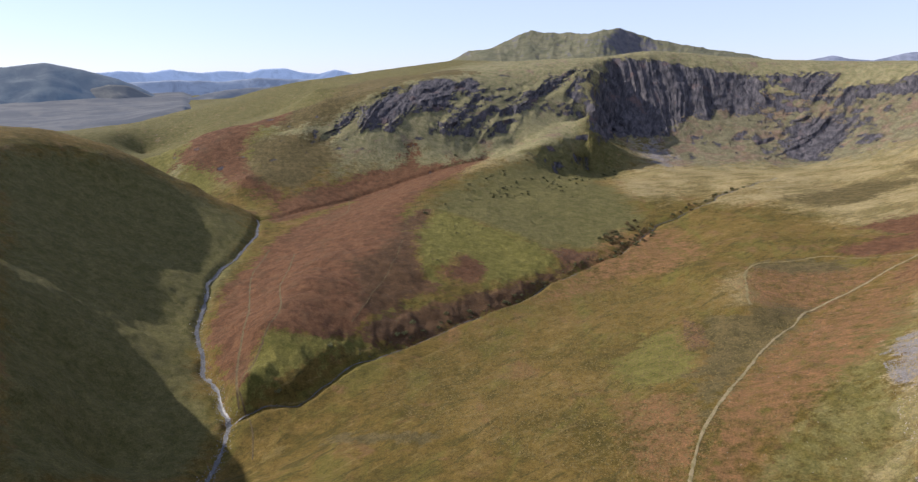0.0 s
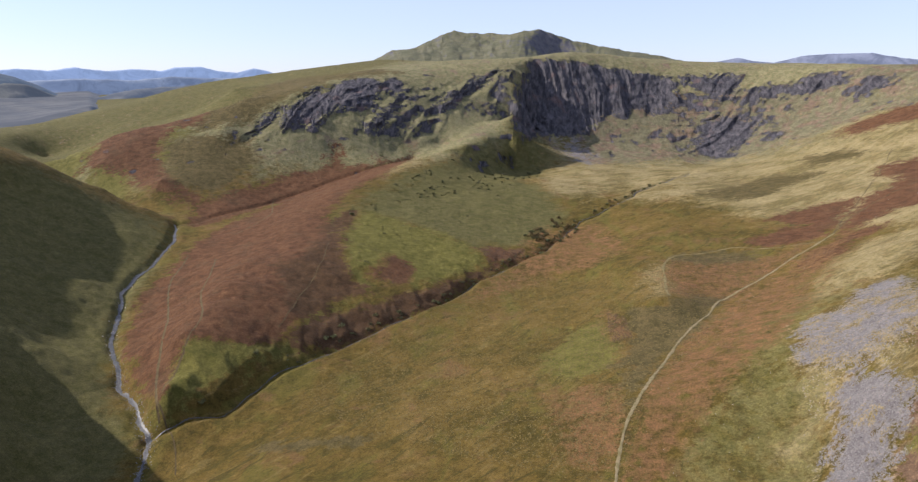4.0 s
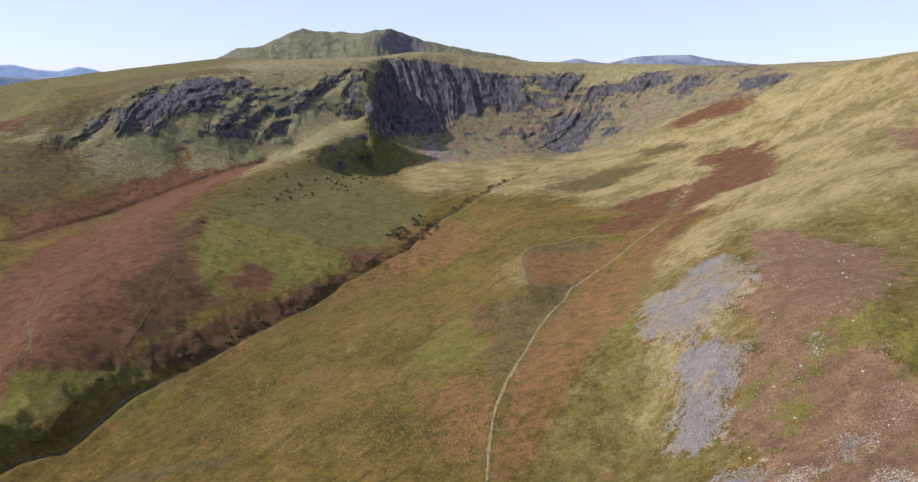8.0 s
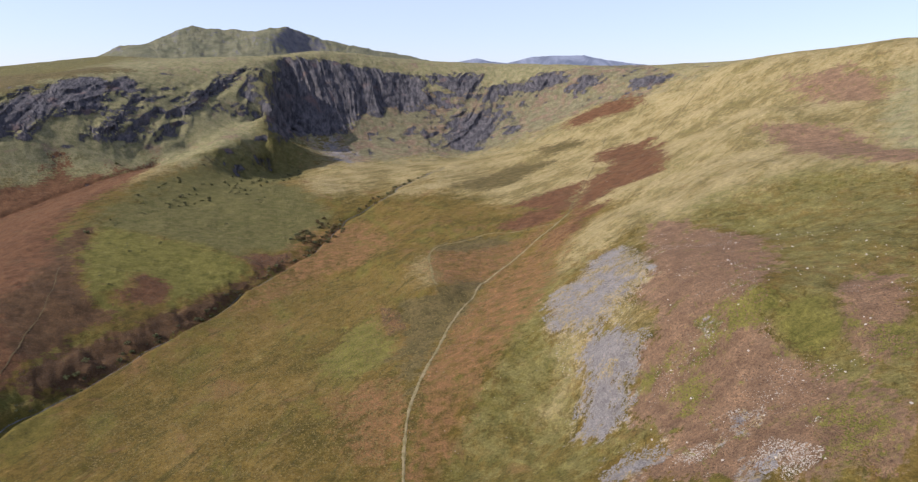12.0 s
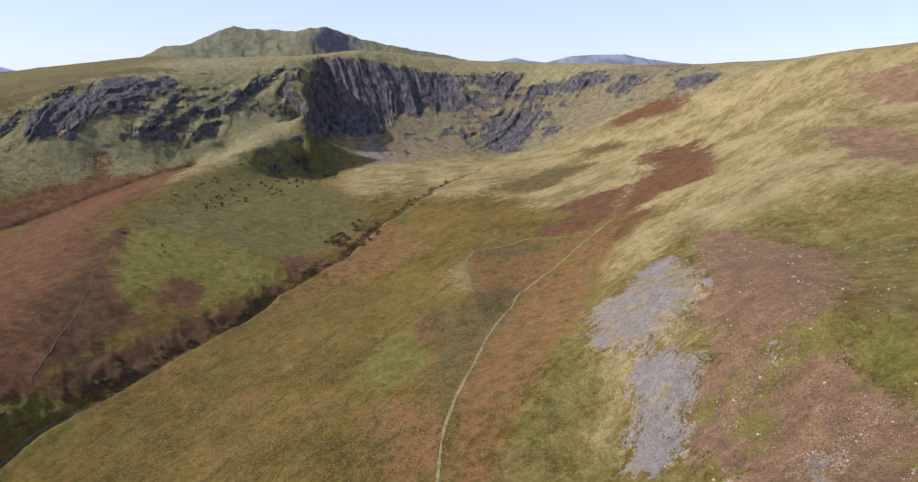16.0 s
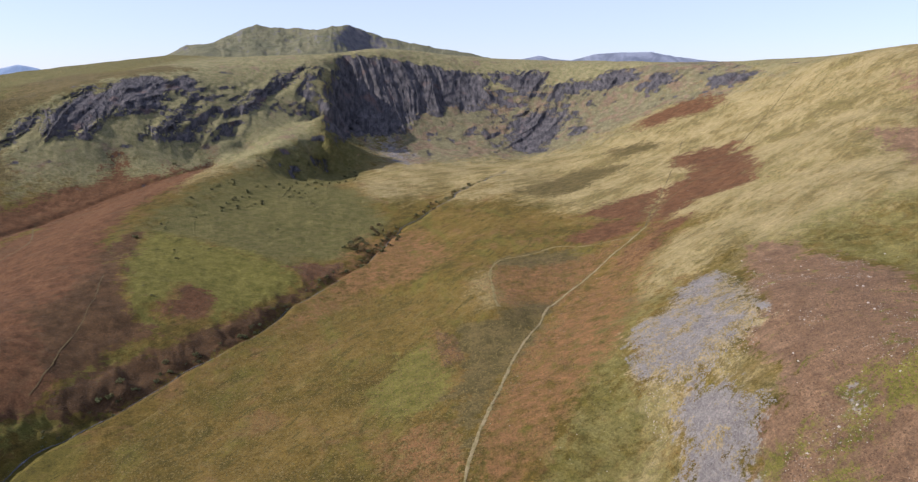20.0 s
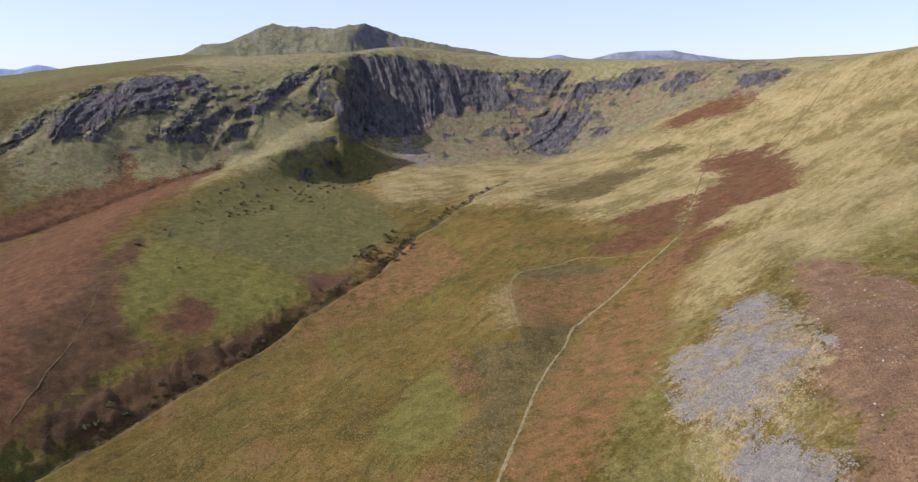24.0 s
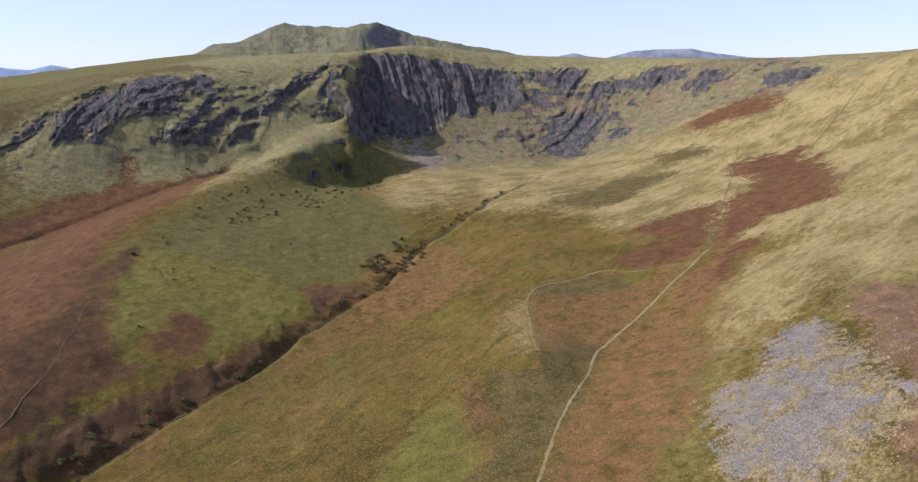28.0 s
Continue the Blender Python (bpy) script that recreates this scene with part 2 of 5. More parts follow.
def leaf_material(name, dark, light):
    n = Nodes(name)
    own = n.tree.nodes.new("ShaderNodeNewGeometry").outputs["Random Per Island"]
    return n.done(n.mix(own, dark, light), 0.8)


def bark_material():
    n = Nodes("bark")
    n.bump(n.noise(0.2, 4), 0.03)
    return n.done(n.ramp(n.noise(0.3, 5, 0.7), (0.35, (0.05, 0.04, 0.03)), (0.65, (0.13, 0.10, 0.075))), 0.95)

# ---- small relief ----
LATTICE = np.random.RandomState(5).rand(4096)


def grain(x, y, z=0.0):
    """Smooth value noise in -1..1 over arrays."""
    x, y, z = np.broadcast_arrays(np.asarray(x, float), y, z)
    xi, yi, zi = np.floor(x).astype(int), np.floor(y).astype(int), np.floor(z).astype(int)
    fx, fy, fz = x - xi, y - yi, z - zi
    fx, fy, fz = (f * f * (3 - 2 * f) for f in (fx, fy, fz))

    def at(i, j, k):
        return LATTICE[((xi + i) * 73 + (yi + j) * 1511 + (zi + k) * 2657 + ((xi + i) * (yi + j)) * 31) & 4095]

    low = (at(0, 0, 0) * (1 - fx) + at(1, 0, 0) * fx) * (1 - fy) + (at(0, 1, 0) * (1 - fx) + at(1, 1, 0) * fx) * fy
    high = (at(0, 0, 1) * (1 - fx) + at(1, 0, 1) * fx) * (1 - fy) + (at(0, 1, 1) * (1 - fx) + at(1, 1, 1) * fx) * fy
    return (low * (1 - fz) + high * fz) * 2 - 1


def bends(x, y):
    """How far the streams stray from their lines."""
    return 4.5 * grain(x / 27, y / 27, 3.3), 4.5 * grain(x / 27 + 40, y / 27, 7.7)


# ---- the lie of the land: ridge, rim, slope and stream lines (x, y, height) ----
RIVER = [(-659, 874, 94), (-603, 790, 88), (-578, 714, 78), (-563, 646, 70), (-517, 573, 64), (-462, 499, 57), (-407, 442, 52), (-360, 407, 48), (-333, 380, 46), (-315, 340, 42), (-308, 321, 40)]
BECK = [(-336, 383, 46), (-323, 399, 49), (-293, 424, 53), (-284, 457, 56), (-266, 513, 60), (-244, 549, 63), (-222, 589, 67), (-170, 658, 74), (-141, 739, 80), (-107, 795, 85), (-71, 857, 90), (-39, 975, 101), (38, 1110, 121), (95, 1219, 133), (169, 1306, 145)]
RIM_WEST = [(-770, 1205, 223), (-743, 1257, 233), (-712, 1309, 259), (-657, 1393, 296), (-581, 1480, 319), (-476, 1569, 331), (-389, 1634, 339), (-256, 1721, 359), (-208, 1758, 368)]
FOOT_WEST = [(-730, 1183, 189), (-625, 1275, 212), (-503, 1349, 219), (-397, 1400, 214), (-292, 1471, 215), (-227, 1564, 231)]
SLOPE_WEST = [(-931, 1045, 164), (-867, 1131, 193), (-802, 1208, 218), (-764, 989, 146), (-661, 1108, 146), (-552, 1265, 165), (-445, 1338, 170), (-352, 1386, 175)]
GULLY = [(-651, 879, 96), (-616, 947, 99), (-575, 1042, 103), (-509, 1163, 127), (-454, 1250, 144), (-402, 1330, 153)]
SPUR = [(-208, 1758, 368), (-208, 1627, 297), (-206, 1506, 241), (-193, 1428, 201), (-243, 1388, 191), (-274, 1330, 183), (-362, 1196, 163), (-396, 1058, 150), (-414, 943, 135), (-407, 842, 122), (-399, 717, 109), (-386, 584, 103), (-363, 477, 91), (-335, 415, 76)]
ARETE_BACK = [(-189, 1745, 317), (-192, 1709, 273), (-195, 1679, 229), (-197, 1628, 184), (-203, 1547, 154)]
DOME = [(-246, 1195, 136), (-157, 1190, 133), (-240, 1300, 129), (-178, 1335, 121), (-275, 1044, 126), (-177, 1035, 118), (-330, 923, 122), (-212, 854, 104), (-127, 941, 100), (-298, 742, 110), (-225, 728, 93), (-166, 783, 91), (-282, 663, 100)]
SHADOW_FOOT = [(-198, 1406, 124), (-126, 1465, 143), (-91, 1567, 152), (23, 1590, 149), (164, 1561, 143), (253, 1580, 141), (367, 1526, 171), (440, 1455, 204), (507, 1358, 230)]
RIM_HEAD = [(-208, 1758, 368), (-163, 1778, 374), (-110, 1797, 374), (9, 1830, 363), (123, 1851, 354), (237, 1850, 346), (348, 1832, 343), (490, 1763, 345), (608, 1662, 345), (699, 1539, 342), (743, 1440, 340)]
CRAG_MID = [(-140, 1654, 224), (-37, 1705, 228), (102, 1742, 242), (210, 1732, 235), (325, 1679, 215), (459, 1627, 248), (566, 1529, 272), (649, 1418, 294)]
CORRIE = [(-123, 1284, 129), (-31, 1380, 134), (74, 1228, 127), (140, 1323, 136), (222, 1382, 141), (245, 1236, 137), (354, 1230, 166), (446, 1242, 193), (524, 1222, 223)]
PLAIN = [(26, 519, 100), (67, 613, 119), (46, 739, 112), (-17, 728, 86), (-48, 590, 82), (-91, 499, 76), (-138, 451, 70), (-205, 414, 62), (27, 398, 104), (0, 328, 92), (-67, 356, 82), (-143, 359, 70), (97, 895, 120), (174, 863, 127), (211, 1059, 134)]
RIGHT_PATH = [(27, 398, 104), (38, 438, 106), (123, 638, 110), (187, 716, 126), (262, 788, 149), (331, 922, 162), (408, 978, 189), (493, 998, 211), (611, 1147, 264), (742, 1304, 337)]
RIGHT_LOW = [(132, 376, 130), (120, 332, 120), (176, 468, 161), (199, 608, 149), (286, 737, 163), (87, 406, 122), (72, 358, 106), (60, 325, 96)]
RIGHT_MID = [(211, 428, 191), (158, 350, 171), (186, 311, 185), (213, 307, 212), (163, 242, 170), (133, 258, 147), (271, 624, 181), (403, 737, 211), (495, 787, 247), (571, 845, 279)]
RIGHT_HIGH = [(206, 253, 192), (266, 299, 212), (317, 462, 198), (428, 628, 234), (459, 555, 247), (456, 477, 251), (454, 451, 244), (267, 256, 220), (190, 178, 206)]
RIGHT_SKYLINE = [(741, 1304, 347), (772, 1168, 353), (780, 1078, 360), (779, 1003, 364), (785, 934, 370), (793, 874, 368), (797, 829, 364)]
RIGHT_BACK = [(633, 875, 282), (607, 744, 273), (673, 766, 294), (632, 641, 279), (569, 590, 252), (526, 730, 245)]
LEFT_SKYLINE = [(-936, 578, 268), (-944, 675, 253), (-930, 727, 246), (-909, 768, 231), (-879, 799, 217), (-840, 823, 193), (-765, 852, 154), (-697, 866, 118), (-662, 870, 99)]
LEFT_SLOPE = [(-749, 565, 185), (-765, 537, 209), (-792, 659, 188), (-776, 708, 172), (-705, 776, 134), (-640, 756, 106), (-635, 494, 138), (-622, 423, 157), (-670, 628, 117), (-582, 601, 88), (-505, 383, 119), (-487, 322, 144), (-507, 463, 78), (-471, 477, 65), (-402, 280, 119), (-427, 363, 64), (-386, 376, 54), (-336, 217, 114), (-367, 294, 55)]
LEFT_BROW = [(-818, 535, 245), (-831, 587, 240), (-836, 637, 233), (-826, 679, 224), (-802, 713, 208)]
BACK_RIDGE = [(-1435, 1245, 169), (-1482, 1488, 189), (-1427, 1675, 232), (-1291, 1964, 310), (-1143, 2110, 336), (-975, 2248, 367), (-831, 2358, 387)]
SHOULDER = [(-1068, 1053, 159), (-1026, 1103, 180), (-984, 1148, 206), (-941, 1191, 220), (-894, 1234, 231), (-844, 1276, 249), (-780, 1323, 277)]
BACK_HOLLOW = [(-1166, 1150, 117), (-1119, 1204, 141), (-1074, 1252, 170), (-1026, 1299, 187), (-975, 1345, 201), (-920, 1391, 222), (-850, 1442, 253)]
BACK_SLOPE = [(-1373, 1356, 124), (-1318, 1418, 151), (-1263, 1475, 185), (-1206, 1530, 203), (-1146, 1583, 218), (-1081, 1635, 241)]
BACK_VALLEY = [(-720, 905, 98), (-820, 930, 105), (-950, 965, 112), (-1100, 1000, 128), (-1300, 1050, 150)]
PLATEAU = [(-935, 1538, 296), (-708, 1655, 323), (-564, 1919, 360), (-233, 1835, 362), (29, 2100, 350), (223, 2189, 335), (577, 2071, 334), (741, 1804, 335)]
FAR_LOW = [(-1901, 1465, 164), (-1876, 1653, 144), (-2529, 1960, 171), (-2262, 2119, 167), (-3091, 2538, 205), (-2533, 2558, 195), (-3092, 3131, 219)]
# unseen ground around the view; the left humps are raised to shade the valley
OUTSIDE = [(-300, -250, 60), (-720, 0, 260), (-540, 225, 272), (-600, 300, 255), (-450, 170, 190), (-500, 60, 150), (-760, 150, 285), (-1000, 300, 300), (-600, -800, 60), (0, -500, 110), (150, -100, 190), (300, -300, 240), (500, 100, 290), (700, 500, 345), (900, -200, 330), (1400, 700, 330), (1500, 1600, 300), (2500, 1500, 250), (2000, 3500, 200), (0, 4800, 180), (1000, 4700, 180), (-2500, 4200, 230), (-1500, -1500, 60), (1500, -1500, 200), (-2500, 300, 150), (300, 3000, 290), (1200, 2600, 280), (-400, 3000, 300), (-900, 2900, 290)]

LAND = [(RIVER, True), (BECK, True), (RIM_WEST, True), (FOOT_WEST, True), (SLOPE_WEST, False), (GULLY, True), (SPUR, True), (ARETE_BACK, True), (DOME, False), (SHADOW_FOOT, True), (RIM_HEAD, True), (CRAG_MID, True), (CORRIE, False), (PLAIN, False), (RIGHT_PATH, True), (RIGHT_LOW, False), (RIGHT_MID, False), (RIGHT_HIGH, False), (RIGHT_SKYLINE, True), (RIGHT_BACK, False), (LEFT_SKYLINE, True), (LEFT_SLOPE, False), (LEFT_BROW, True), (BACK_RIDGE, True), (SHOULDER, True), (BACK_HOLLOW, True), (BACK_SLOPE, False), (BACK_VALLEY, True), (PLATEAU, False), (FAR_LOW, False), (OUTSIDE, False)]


def spaced(points, step=45.0):
    """Points along a line, no further apart than step."""
    out = [points[0]]
    for p, q in zip(points, points[1:]):
        n = max(1, int(math.dist(p[:2], q[:2]) / step))
        out += [tuple(p[k] + (q[k] - p[k]) * i / n for k in range(3)) for i in range(1, n + 1)]
    return out


def knots(lines):
    out = {}
    for points, joined in lines:
        for x, y, z in spaced(points) if joined else points:
            out.setdefault((round(x / 9), round(y / 9)), (x, y, z))
    return np.array(list(out.values()), float)


def relief(places):
    """A surface through places, creased along their lines: a function of arrays x, y."""
    k = len(places)
    d = np.hypot(*(places[:, None, :2] - places[None, :, :2]).transpose(2, 0, 1))
    a = np.zeros((k + 3, k + 3))
    a[:k, :k] = -d - np.eye(k) * 0.2
    a[:k, k:] = np.c_[np.ones(k), places[:, :2] / 1000]
    a[k:, :k] = a[:k, k:].T
    weights = np.linalg.solve(a, np.r_[places[:, 2], 0, 0, 0])

    def at(x, y):
        x, y = np.asarray(x, float), np.asarray(y, float)
        z = weights[-3] + weights[-2] * x / 1000 + weights[-1] * y / 1000
        for (kx, ky, _), w in zip(places, weights):
            z = z - w * np.sqrt((x - kx) ** 2 + (y - ky) ** 2)
        return z

    return at


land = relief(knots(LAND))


def along(x, y, course, reach=200.0):
    """Distance from a course, the side of it (+1: to the left, going on) and the way gone along it."""
    best, side, gone, s = np.full(np.shape(x), 1e9), np.ones(np.shape(x)), np.zeros(np.shape(x)), 0.0
    for (ax, ay, _), (bx, by, _) in zip(course, course[1:]):
        dx, dy = bx - ax, by - ay
        long = math.hypot(dx, dy)
        k = np.clip(((x - ax) * dx + (y - ay) * dy) / long**2, 0, 1)
        d = np.hypot(x - ax - k * dx, y - ay - k * dy)
        near = d < best
        best = np.where(near, d, best)
        side = np.where(near, np.sign(dx * (y - ay) - dy * (x - ax)), side)
        gone = np.where(near, s + k * long, gone)
        s += long
    return best, side, gone


def bank(x, y):
    """The steep bank on the spur's side of the beck, with its scallops."""
    bx, by = bends(x, y)
    d, side, s = along(x + bx, y + by, BECK)
    wave = np.sin(s / 16.0 + 1.3 * np.sin(s / 41.0)) + 0.6 * np.sin(s / 7.3 + 1.0)
    wide = np.interp(s, [0, 120, 165], [13, 13, 20]) + np.interp(s, [0, 120, 165], [2.5, 3.5, 8.0]) * wave
    high = np.interp(s, [0, 25, 60, 110, 150, 330, 480, 560, 640], [0, 4, 8.0, 8.0, 4.0, 3.5, 4.5, 3.5, 0])
    u = np.clip((d - 3.0) / wide, 0, 1)
    rise = u * u * (3 - 2 * u)
    return np.where(side > 0, high * rise * np.exp(-np.maximum(d - 40, 0) / 110.0), np.minimum(high, 4) * np.clip((d - 2) / 9, 0, 1) * np.exp(-np.maximum(d - 12, 0) / 40.0))

def rugged(x, y, z=0.0, octaves=4):
    out, size = 0.0, 1.0
    for k in range(octaves):
        out = out + size * grain(x * 2**k + 17 * k, y * 2**k - 9 * k, np.asarray(z) * 2**k)
        size *= 0.5
    return out


def inside(x, y, ring, reach=45.0):
    """Signed distance to the edge of a ring of places: positive inside, cut off at reach outside."""
    out = np.full(x.shape, -reach)
    px, py = np.array(ring, float).T
    near = (x > px.min() - reach) & (x < px.max() + reach) & (y > py.min() - reach) & (y < py.max() + reach)
    u, v = x[near], y[near]
    best, odd = np.full(u.shape, 1e9), np.zeros(u.shape, bool)
    for ax, ay, bx, by in zip(px, py, np.roll(px, -1), np.roll(py, -1)):
        dx, dy = bx - ax, by - ay
        k = np.clip(((u - ax) * dx + (v - ay) * dy) / (dx * dx + dy * dy + 1e-9), 0, 1)
        best = np.minimum(best, np.hypot(u - ax - k * dx, v - ay - k * dy))
        odd ^= ((ay > v) != (by > v)) & (u < (bx - ax) * (v - ay) / (by - ay + 1e-12) + ax)
    out[near] = np.clip(np.where(odd, best, -best), -reach, reach)
    return out


def covered(x, y, rings):
    return np.maximum.reduce([inside(x, y, ring) for ring in rings])


# ---- what grows or lies where, in the plan ----
BRACKEN = [
    [(-462, 518), (-523, 619), (-535, 690), (-568, 791), (-580, 891), (-557, 1008), (-498, 1137), (-409, 1194), (-375, 1241), (-384, 1088), (-401, 988), (-401, 897), (-375, 833), (-332, 763), (-310, 703), (-293, 646), (-290, 608), (-285, 554), (-294, 520), (-307, 498), (-325, 487), (-350, 477), (-357, 468), (-356, 447), (-342, 412), (-384, 439), (-422, 472)],
    [(-963, 1027), (-1001, 1105), (-1047, 1190), (-972, 1229), (-920, 1268), (-865, 1307), (-821, 1277), (-808, 1229), (-805, 1202), (-870, 1196), (-864, 1146), (-827, 1083), (-754, 1010), (-707, 996), (-667, 991), (-681, 956), (-724, 966), (-785, 981), (-876, 1027)],
    [(-655, 884), (-672, 961), (-663, 1024), (-628, 1071), (-617, 1121), (-598, 1140), (-588, 1166), (-548, 1194), (-557, 1244), (-556, 1279), (-534, 1269), (-520, 1226), (-468, 1252), (-459, 1283), (-400, 1329), (-388, 1133), (-455, 1038), (-557, 1008), (-597, 917), (-621, 868)],
    [(-266, 680), (-264, 692), (-249, 704), (-254, 722), (-249, 737), (-229, 732), (-216, 712), (-212, 692), (-221, 682), (-228, 669), (-244, 673), (-255, 669)],
    [(-158, 825), (-146, 845), (-122, 833), (-102, 855), (-95, 845), (-104, 822), (-110, 802), (-123, 789), (-133, 777), (-143, 798)],
    [(-290, 541), (-283, 561), (-275, 584), (-260, 597), (-250, 612), (-233, 623), (-217, 641), (-209, 657), (-184, 681), (-172, 709), (-154, 743), (-142, 761), (-122, 781), (-103, 814), (-110, 801), (-140, 754), (-152, 711), (-168, 674), (-180, 650), (-198, 624), (-218, 596), (-230, 575), (-244, 555), (-248, 547), (-282, 526)],
    [(427, 1132), (465, 1121), (504, 1082), (485, 1037), (500, 1030), (458, 940), (433, 863), (420, 855), (400, 808), (379, 807), (351, 820), (340, 833), (317, 810), (286, 792), (267, 780), (283, 834), (331, 924), (355, 957), (390, 972), (405, 974), (406, 1042), (401, 1070)],
    [(210, 926), (252, 949), (301, 966), (338, 953), (294, 852), (259, 795), (224, 777), (196, 782), (173, 816), (217, 854), (252, 863), (235, 892)],
    [(270, 774), (318, 776), (295, 750), (257, 723), (246, 685), (222, 678), (203, 642), (201, 694), (240, 744)],
    [(462, 1473), (509, 1478), (546, 1486), (608, 1446), (613, 1386), (590, 1336), (554, 1347), (504, 1376), (461, 1402)],
    [(-362, 655), (-348, 679), (-343, 722), (-369, 811), (-373, 874), (-360, 891), (-345, 849), (-344, 796), (-314, 730), (-307, 703), (-292, 693), (-279, 670), (-262, 653), (-244, 639), (-258, 630), (-269, 617), (-278, 593), (-290, 572), (-296, 552)],
]
DARK_FERN = [
    [(-290, 541), (-283, 561), (-275, 584), (-260, 597), (-250, 612), (-233, 623), (-217, 641), (-209, 657), (-184, 681), (-172, 709), (-154, 743), (-142, 761), (-122, 781), (-103, 814), (-110, 801), (-140, 754), (-152, 711), (-168, 674), (-180, 650), (-198, 624), (-218, 596), (-230, 575), (-244, 555), (-248, 547), (-282, 526)],
    [(-362, 655), (-348, 679), (-343, 722), (-369, 811), (-373, 874), (-360, 891), (-345, 849), (-344, 796), (-314, 730), (-307, 703), (-292, 693), (-279, 670), (-262, 653), (-244, 639), (-258, 630), (-269, 617), (-278, 593), (-290, 572), (-296, 552)],
]
HEATHER = [
    [(272, 579), (290, 548), (299, 485), (311, 460), (253, 352), (212, 306), (206, 289), (203, 264), (201, 234), (195, 201), (192, 181), (172, 157), (112, 251), (139, 256), (145, 275), (138, 289), (142, 311), (157, 333), (176, 346), (182, 403), (205, 427)],
    [(257, 300), (283, 307), (264, 263), (228, 220), (213, 228), (224, 262)],
    [(703, 1017), (700, 927), (728, 940), (705, 803), (670, 768), (637, 813), (669, 936)],
    [(525, 811), (557, 782), (582, 716), (568, 665), (489, 494), (465, 467), (458, 501), (463, 564), (479, 666), (513, 739)],
]
FELL = [
    [(-492, 1333), (-396, 1440), (-352, 1494), (-290, 1609), (-240, 1709), (-223, 1724), (-212, 1560), (-205, 1442), (-271, 1326), (-313, 1287), (-398, 1361)],
    [(672, 760), (699, 774), (730, 824), (752, 783), (473, 476), (483, 503), (591, 662)],
    [(-706, 1182), (-671, 1253), (-588, 1326), (-492, 1333), (-380, 1374), (-327, 1379), (-373, 1279), (-464, 1276), (-517, 1249), (-542, 1291), (-565, 1275), (-547, 1190), (-581, 1158), (-613, 1188), (-601, 1220), (-653, 1182), (-657, 1127)],
    [(-1010, 1085), (-969, 1129), (-926, 1173), (-880, 1214), (-831, 1256), (-772, 1309), (-723, 1389), (-647, 1491), (-625, 1439), (-677, 1355), (-745, 1261), (-755, 1178), (-798, 1221), (-858, 1182), (-915, 1138), (-970, 1092)],
]
SCAR = [
    [(-12, 1703), (87, 1753), (187, 1763), (255, 1744), (337, 1730), (523, 1629), (621, 1503), (676, 1388), (623, 1407), (549, 1492), (459, 1500), (352, 1544), (289, 1535), (165, 1544), (38, 1506), (-58, 1472), (-112, 1556), (-32, 1641)],
]
KNOLL = [
    [(-358, 900), (-354, 985), (-319, 1110), (-235, 1200), (-122, 1203), (-54, 1026), (-65, 966), (-90, 918), (-103, 858), (-147, 847), (-159, 818), (-204, 848), (-293, 881)],
    [(-825, 584), (-820, 679), (-798, 767), (-660, 842), (-596, 758), (-493, 538), (-415, 437), (-340, 370), (-325, 315), (-330, 203)],
    [(-205, 1560), (-110, 1500), (-130, 1400), (-160, 1200), (-260, 1270), (-315, 1290), (-250, 1370), (-212, 1440)],
    [(-378, 795), (-370, 935), (-351, 1081), (-296, 1257), (-269, 1317), (-163, 1221), (-311, 1085), (-351, 976), (-354, 884), (-349, 795)],
]
THIN_FERN = [
    [(270, 774), (201, 623), (211, 618), (183, 605), (181, 578), (167, 570), (151, 559), (130, 549), (118, 534), (114, 502), (104, 472), (90, 452), (74, 461), (54, 471), (74, 531), (116, 606), (159, 650), (201, 694)],
    [(80, 760), (113, 771), (154, 772), (188, 753), (242, 780), (193, 713), (139, 643), (108, 609), (79, 620), (72, 654), (73, 705)],
    [(12, 607), (28, 589), (34, 543), (18, 536), (13, 566)],
    [(9, 588), (33, 563), (52, 536), (29, 445), (30, 522)],
    [(-27, 434), (-6, 451), (25, 449), (20, 373), (15, 342), (-10, 357)],
    [(38, 439), (62, 488), (116, 567), (179, 608), (193, 596), (152, 513), (114, 462), (67, 400), (44, 353), (27, 326), (19, 328)],
    [(-78, 944), (-5, 978), (41, 840), (-3, 778), (-71, 748), (-108, 706), (-139, 663), (-116, 748)],
]
SEDGE = [
    [(-861, 1145), (-791, 1191), (-730, 1202), (-688, 1193), (-666, 1146), (-665, 1081), (-667, 1001), (-709, 999), (-754, 1010), (-825, 1082)],
    [(381, 1336), (432, 1318), (453, 1242), (406, 1244), (358, 1245), (363, 1299)],
    [(158, 1128), (220, 1192), (289, 1243), (340, 1218), (370, 1180), (306, 1135), (248, 1080), (197, 1076)],
    [(25, 603), (63, 599), (108, 606), (76, 546), (59, 509), (48, 474), (13, 487), (28, 512), (34, 543), (28, 585)],
    [(85, 776), (141, 796), (197, 763), (153, 744), (92, 748)],
    [(-243, 387), (-178, 396), (-149, 394), (-162, 381), (-197, 376), (-238, 378)],
    [(32, 546), (64, 600), (94, 645), (125, 641), (95, 571), (53, 495), (27, 409), (25, 449)],
    [(-912, 1766), (-587, 1647), (-504, 1568), (-626, 1461), (-708, 1335), (-753, 1219), (-831, 1184)],
]
